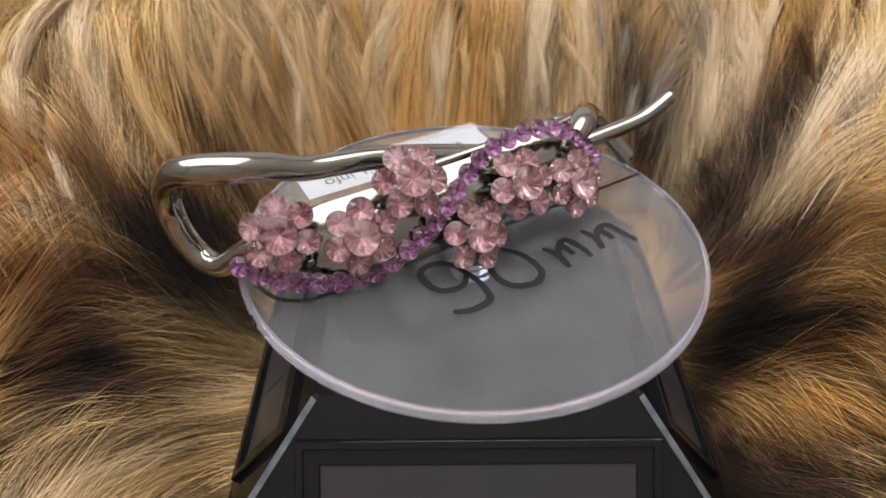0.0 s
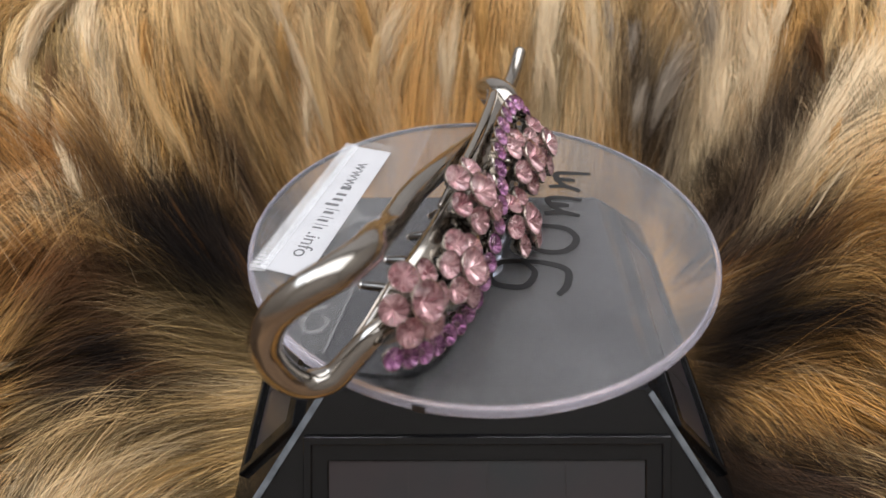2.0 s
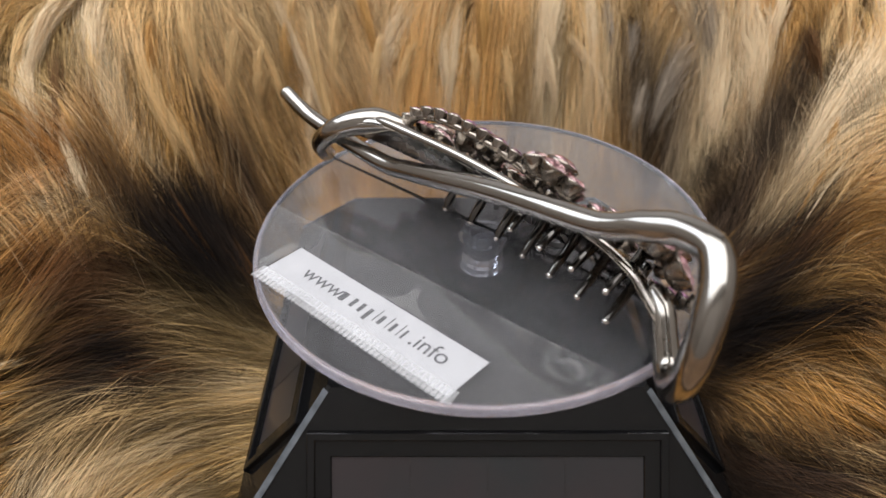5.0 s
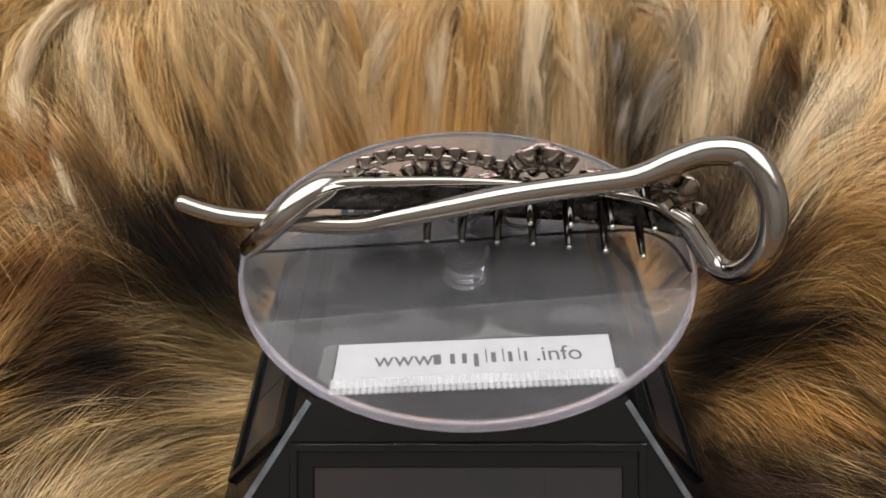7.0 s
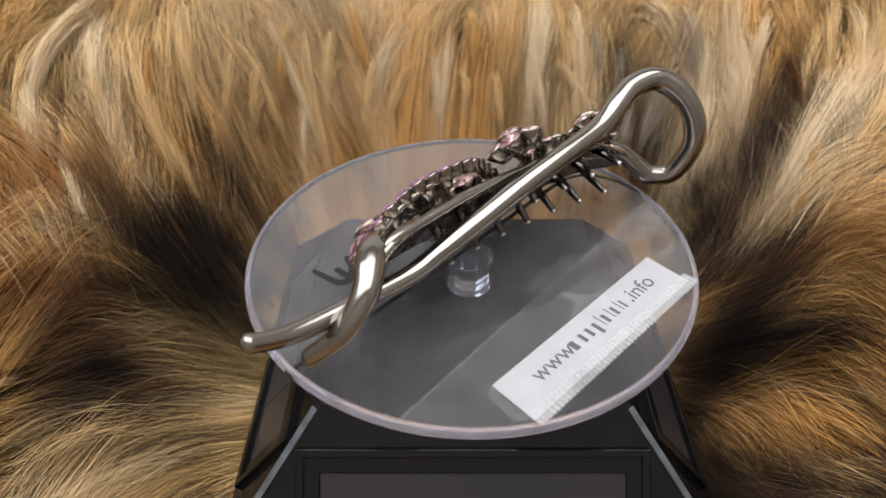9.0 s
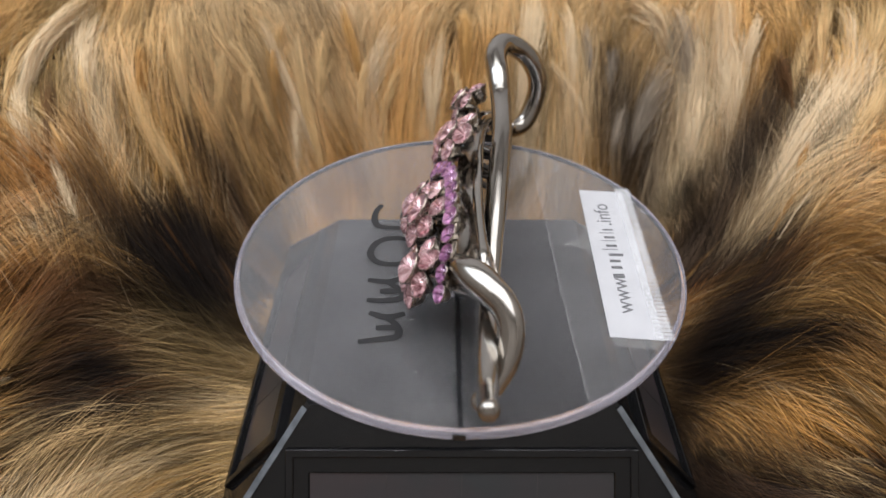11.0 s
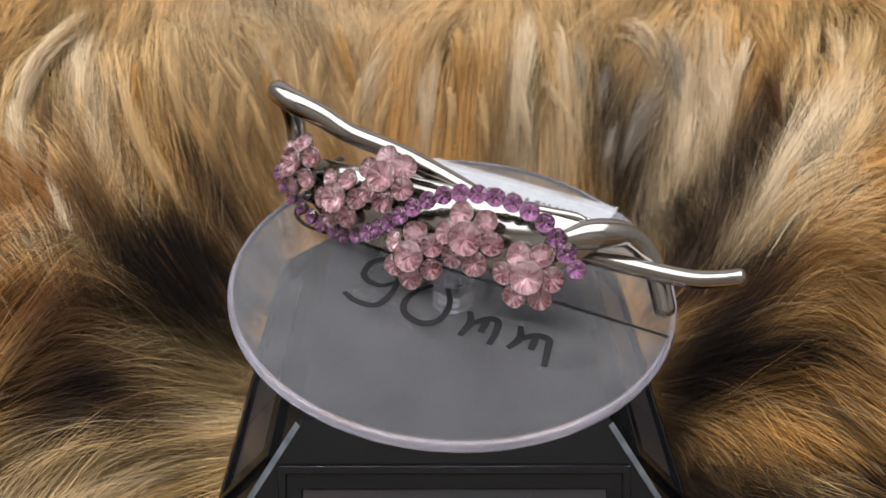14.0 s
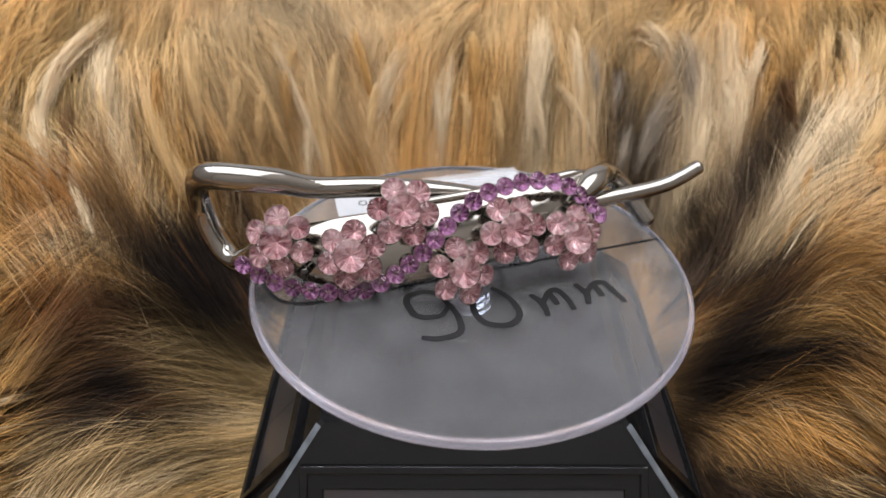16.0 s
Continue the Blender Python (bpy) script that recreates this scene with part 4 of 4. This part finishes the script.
tuft(-70, 42, -61, 35, 1.7, "tan")
tuft(-57, 64, -59, 57, 1.4, "tan")
tuft(-39, 63, -40, 54, 1.2, "cream")
tuft(-15, 71, -26, 60, 2.0, "cream")
tuft(-7, 67, -6, 59, 1.3, "cream")
tuft(-14, 65, -19, 59, 1.1, "tan")
tuft(0, 65, 1, 60, 1.0, "tan")
tuft(20, 78, 16, 59, 2.5, "cream")
tuft(17, 67, 21, 59, 1.3, "cream")
tuft(8, 65, 10, 59, 1.0, "tan")
tuft(28, 76, 30, 61, 1.3, "cream")
tuft(32, 72, 34, 63, 1.2, "grey")
tuft(26, 66, 36, 56, 0.8, "cream")
tuft(39, 68, 37, 62, 1.9, "grey")
tuft(44, 75, 53, 66, 1.9, "cream")
tuft(53, 71, 60, 57, 2.9, "grey")
tuft(52, 63, 44, 56, 2.0, "grey")
tuft(59, 64, 58, 51, 2.4, "cream")
tuft(65, 69, 64, 47, 2.6, "cream")
tuft(71, 65, 67, 56, 1.5, "cream")
tuft(94, 57, 74, 31, 3.6, "cream")
tuft(87, 48, 67, 27, 3.5, "cream")
tuft(93, 44, 77, 25, 2.2, "tan")
tuft(99, 65, 91, 50, 2.7, "tan")
tuft(82, 60, 73, 42, 1.5, "tan")
tuft(-93, 20, -72, 13, 2.1, "gold")
tuft(-91, 17, -78, 10, 1.5, "cream")
tuft(-85, 16, -68, 12, 1.4, "tan")
tuft(-87, 1, -77, -0, 1.3, "tan")
tuft(-76, -31, -64, -30, 1.7, "cream")
tuft(-75, -34, -66, -33, 1.0, "cream")
tuft(-67, -29, -51, -27, 1.1, "gold")
tuft(-63, 1, -48, 14, 1.0, "tan")
tuft(-58, -2, -45, 5, 1.0, "tan")
tuft(-62, -11, -46, -1, 1.1, "tan")
tuft(-63, -16, -47, -12, 0.9, "gold")
tuft(-58, -19, -42, -18, 1.2, "tan")
tuft(-64, -24, -51, -18, 0.9, "gold")
tuft(84, 18, 71, 14, 1.9, "gold")
tuft(82, 10, 69, 17, 1.6, "amber")
tuft(78, -4, 64, -6, 0.8, "tan")
tuft(74, -14, 55, -8, 1.5, "gold")
tuft(71, -19, 52, -11, 1.5, "gold")
tuft(71, -23, 49, -18, 1.7, "amber")
tuft(70, -27, 61, -25, 1.1, "tan")
tuft(67, -30, 53, -27, 0.9, "gold")
tuft(-50, 63, -52, 58, 1.5, "tan")
tuft(-68, 69, -64, 53, 1.9, "tan")
tuft(-32, 69, -34, 60, 1.3, "tan")
tuft(-22, 66, -24, 59, 1.1, "tan")
tuft(-87, 36, -77, 22, 1.5, "gold")
tuft(2, 73, 3, 64, 1.5, "gold")
tuft(-43, 69, -45, 61, 1.7, "gold")
tuft(42, 60, 39, 55, 1.4, "grey")
tuft(75, 22, 65, 22, 1.6, "tan")
tuft(-56, 4, -45, 11, 0.7, "gold")
tuft(70, -9, 57, -4, 0.8, "amber")


xs, ys = np.linspace(-260, 260, 105), np.linspace(-150, 250, 81)
gx, gy = np.meshgrid(xs, ys)
gz = heap(gx, gy)
bm = bmesh.new()
grid = [[bm.verts.new((gx[j, i] * MM, gy[j, i] * MM, gz[j, i] * MM)) for i in range(len(xs))] for j in range(len(ys))]
for j in range(len(ys) - 1):
    for i in range(len(xs) - 1):
        if max(abs(gx[j, i] + 2.5), abs(gy[j, i] + 2.5)) > 39:
            bm.faces.new((grid[j][i], grid[j][i + 1], grid[j + 1][i + 1], grid[j + 1][i]))
bmesh.ops.delete(bm, geom=[v for v in bm.verts if not v.link_faces], context="VERTS")
rim_edges = [e for e in bm.edges if e.is_boundary]
skirt = bmesh.ops.extrude_edge_only(bm, edges=rim_edges)["geom"]
for v in skirt:
    if isinstance(v, bmesh.types.BMVert):
        v.co.z = 0.001
part("pelt", bm, pelt_skin, fur, "brown woolly underfur", smooth=True)
# gain: darker for the low, wide hairs, paler for the raised locks
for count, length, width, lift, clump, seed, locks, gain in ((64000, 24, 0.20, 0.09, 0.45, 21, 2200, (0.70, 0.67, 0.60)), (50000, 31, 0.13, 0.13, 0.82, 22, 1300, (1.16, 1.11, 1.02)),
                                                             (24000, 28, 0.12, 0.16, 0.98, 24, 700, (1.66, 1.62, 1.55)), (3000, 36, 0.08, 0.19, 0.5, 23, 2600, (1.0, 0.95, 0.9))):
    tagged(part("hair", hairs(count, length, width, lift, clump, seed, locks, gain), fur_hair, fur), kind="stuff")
scatter = random.Random(12)
for _ in range(110):
    # small loose locks between the marked ones, on the light parts of the coat
    x, y = scatter.uniform(-95, 95), scatter.uniform(-35, 74)
    long, half = scatter.uniform(9, 18), scatter.uniform(0.5, 1.3)
    fx, fy = (float(v) for v in flow(np.array(x), np.array(y)))
    tone = coat(np.array([x]), np.array([y]))[0]
    if max(abs(x), abs(y)) > 62 and y > 8 and tone.mean() > 0.11:
        tuft(x, y, x + fx * long, y + fy * long, half, scatter.choice(("tan", "tan", "cream", "gold", "amber", "brown")))
for _ in range(420):
    # thin flat locks on the front slopes; pale and dark lie side by side
    x, y = scatter.choice((-1, 1)) * scatter.uniform(50, 92), scatter.uniform(-36, 26)
    long, half = scatter.uniform(9, 19), scatter.uniform(0.22, 0.6)
    fx, fy = (float(v) for v in flow(np.array(x), np.array(y)))
    tone = coat(np.array([x]), np.array([y]))[0].mean()
    kinds = ("black", "dark", "brown", "dark") if tone < 0.035 else ("dark", "brown", "rust", "olive", "gold") if tone < 0.12 else ("brown", "dark", "tan", "tan", "gold", "cream")
    long = min(long, abs(x) - 43)
    tuft(x, y, x + fx * long, y + fy * long, half, scatter.choice(kinds))
locks_of_hair = [np.concatenate([t[k] for t in TUFTS]) for k in range(3)]
tagged(part("guard_hair", blades(*locks_of_hair, np.random.default_rng(31)), fur_hair, fur, "pale pointed locks of long guard hair"), kind="stuff")


# ---- what moves ----
def motions():
    turns = [(t, SPIN * (t - 7)) for t in [k * 1.0 for k in range(17)]]
    walk(clip, [(t, pose(0, 0, 0, 0, 0, a)) for t, a in turns])
    walk(disc, [(t, pose(0, 0, DISC_Z * MM, 0, 0, a) @ DISC_TILT) for t, a in turns])


motions()
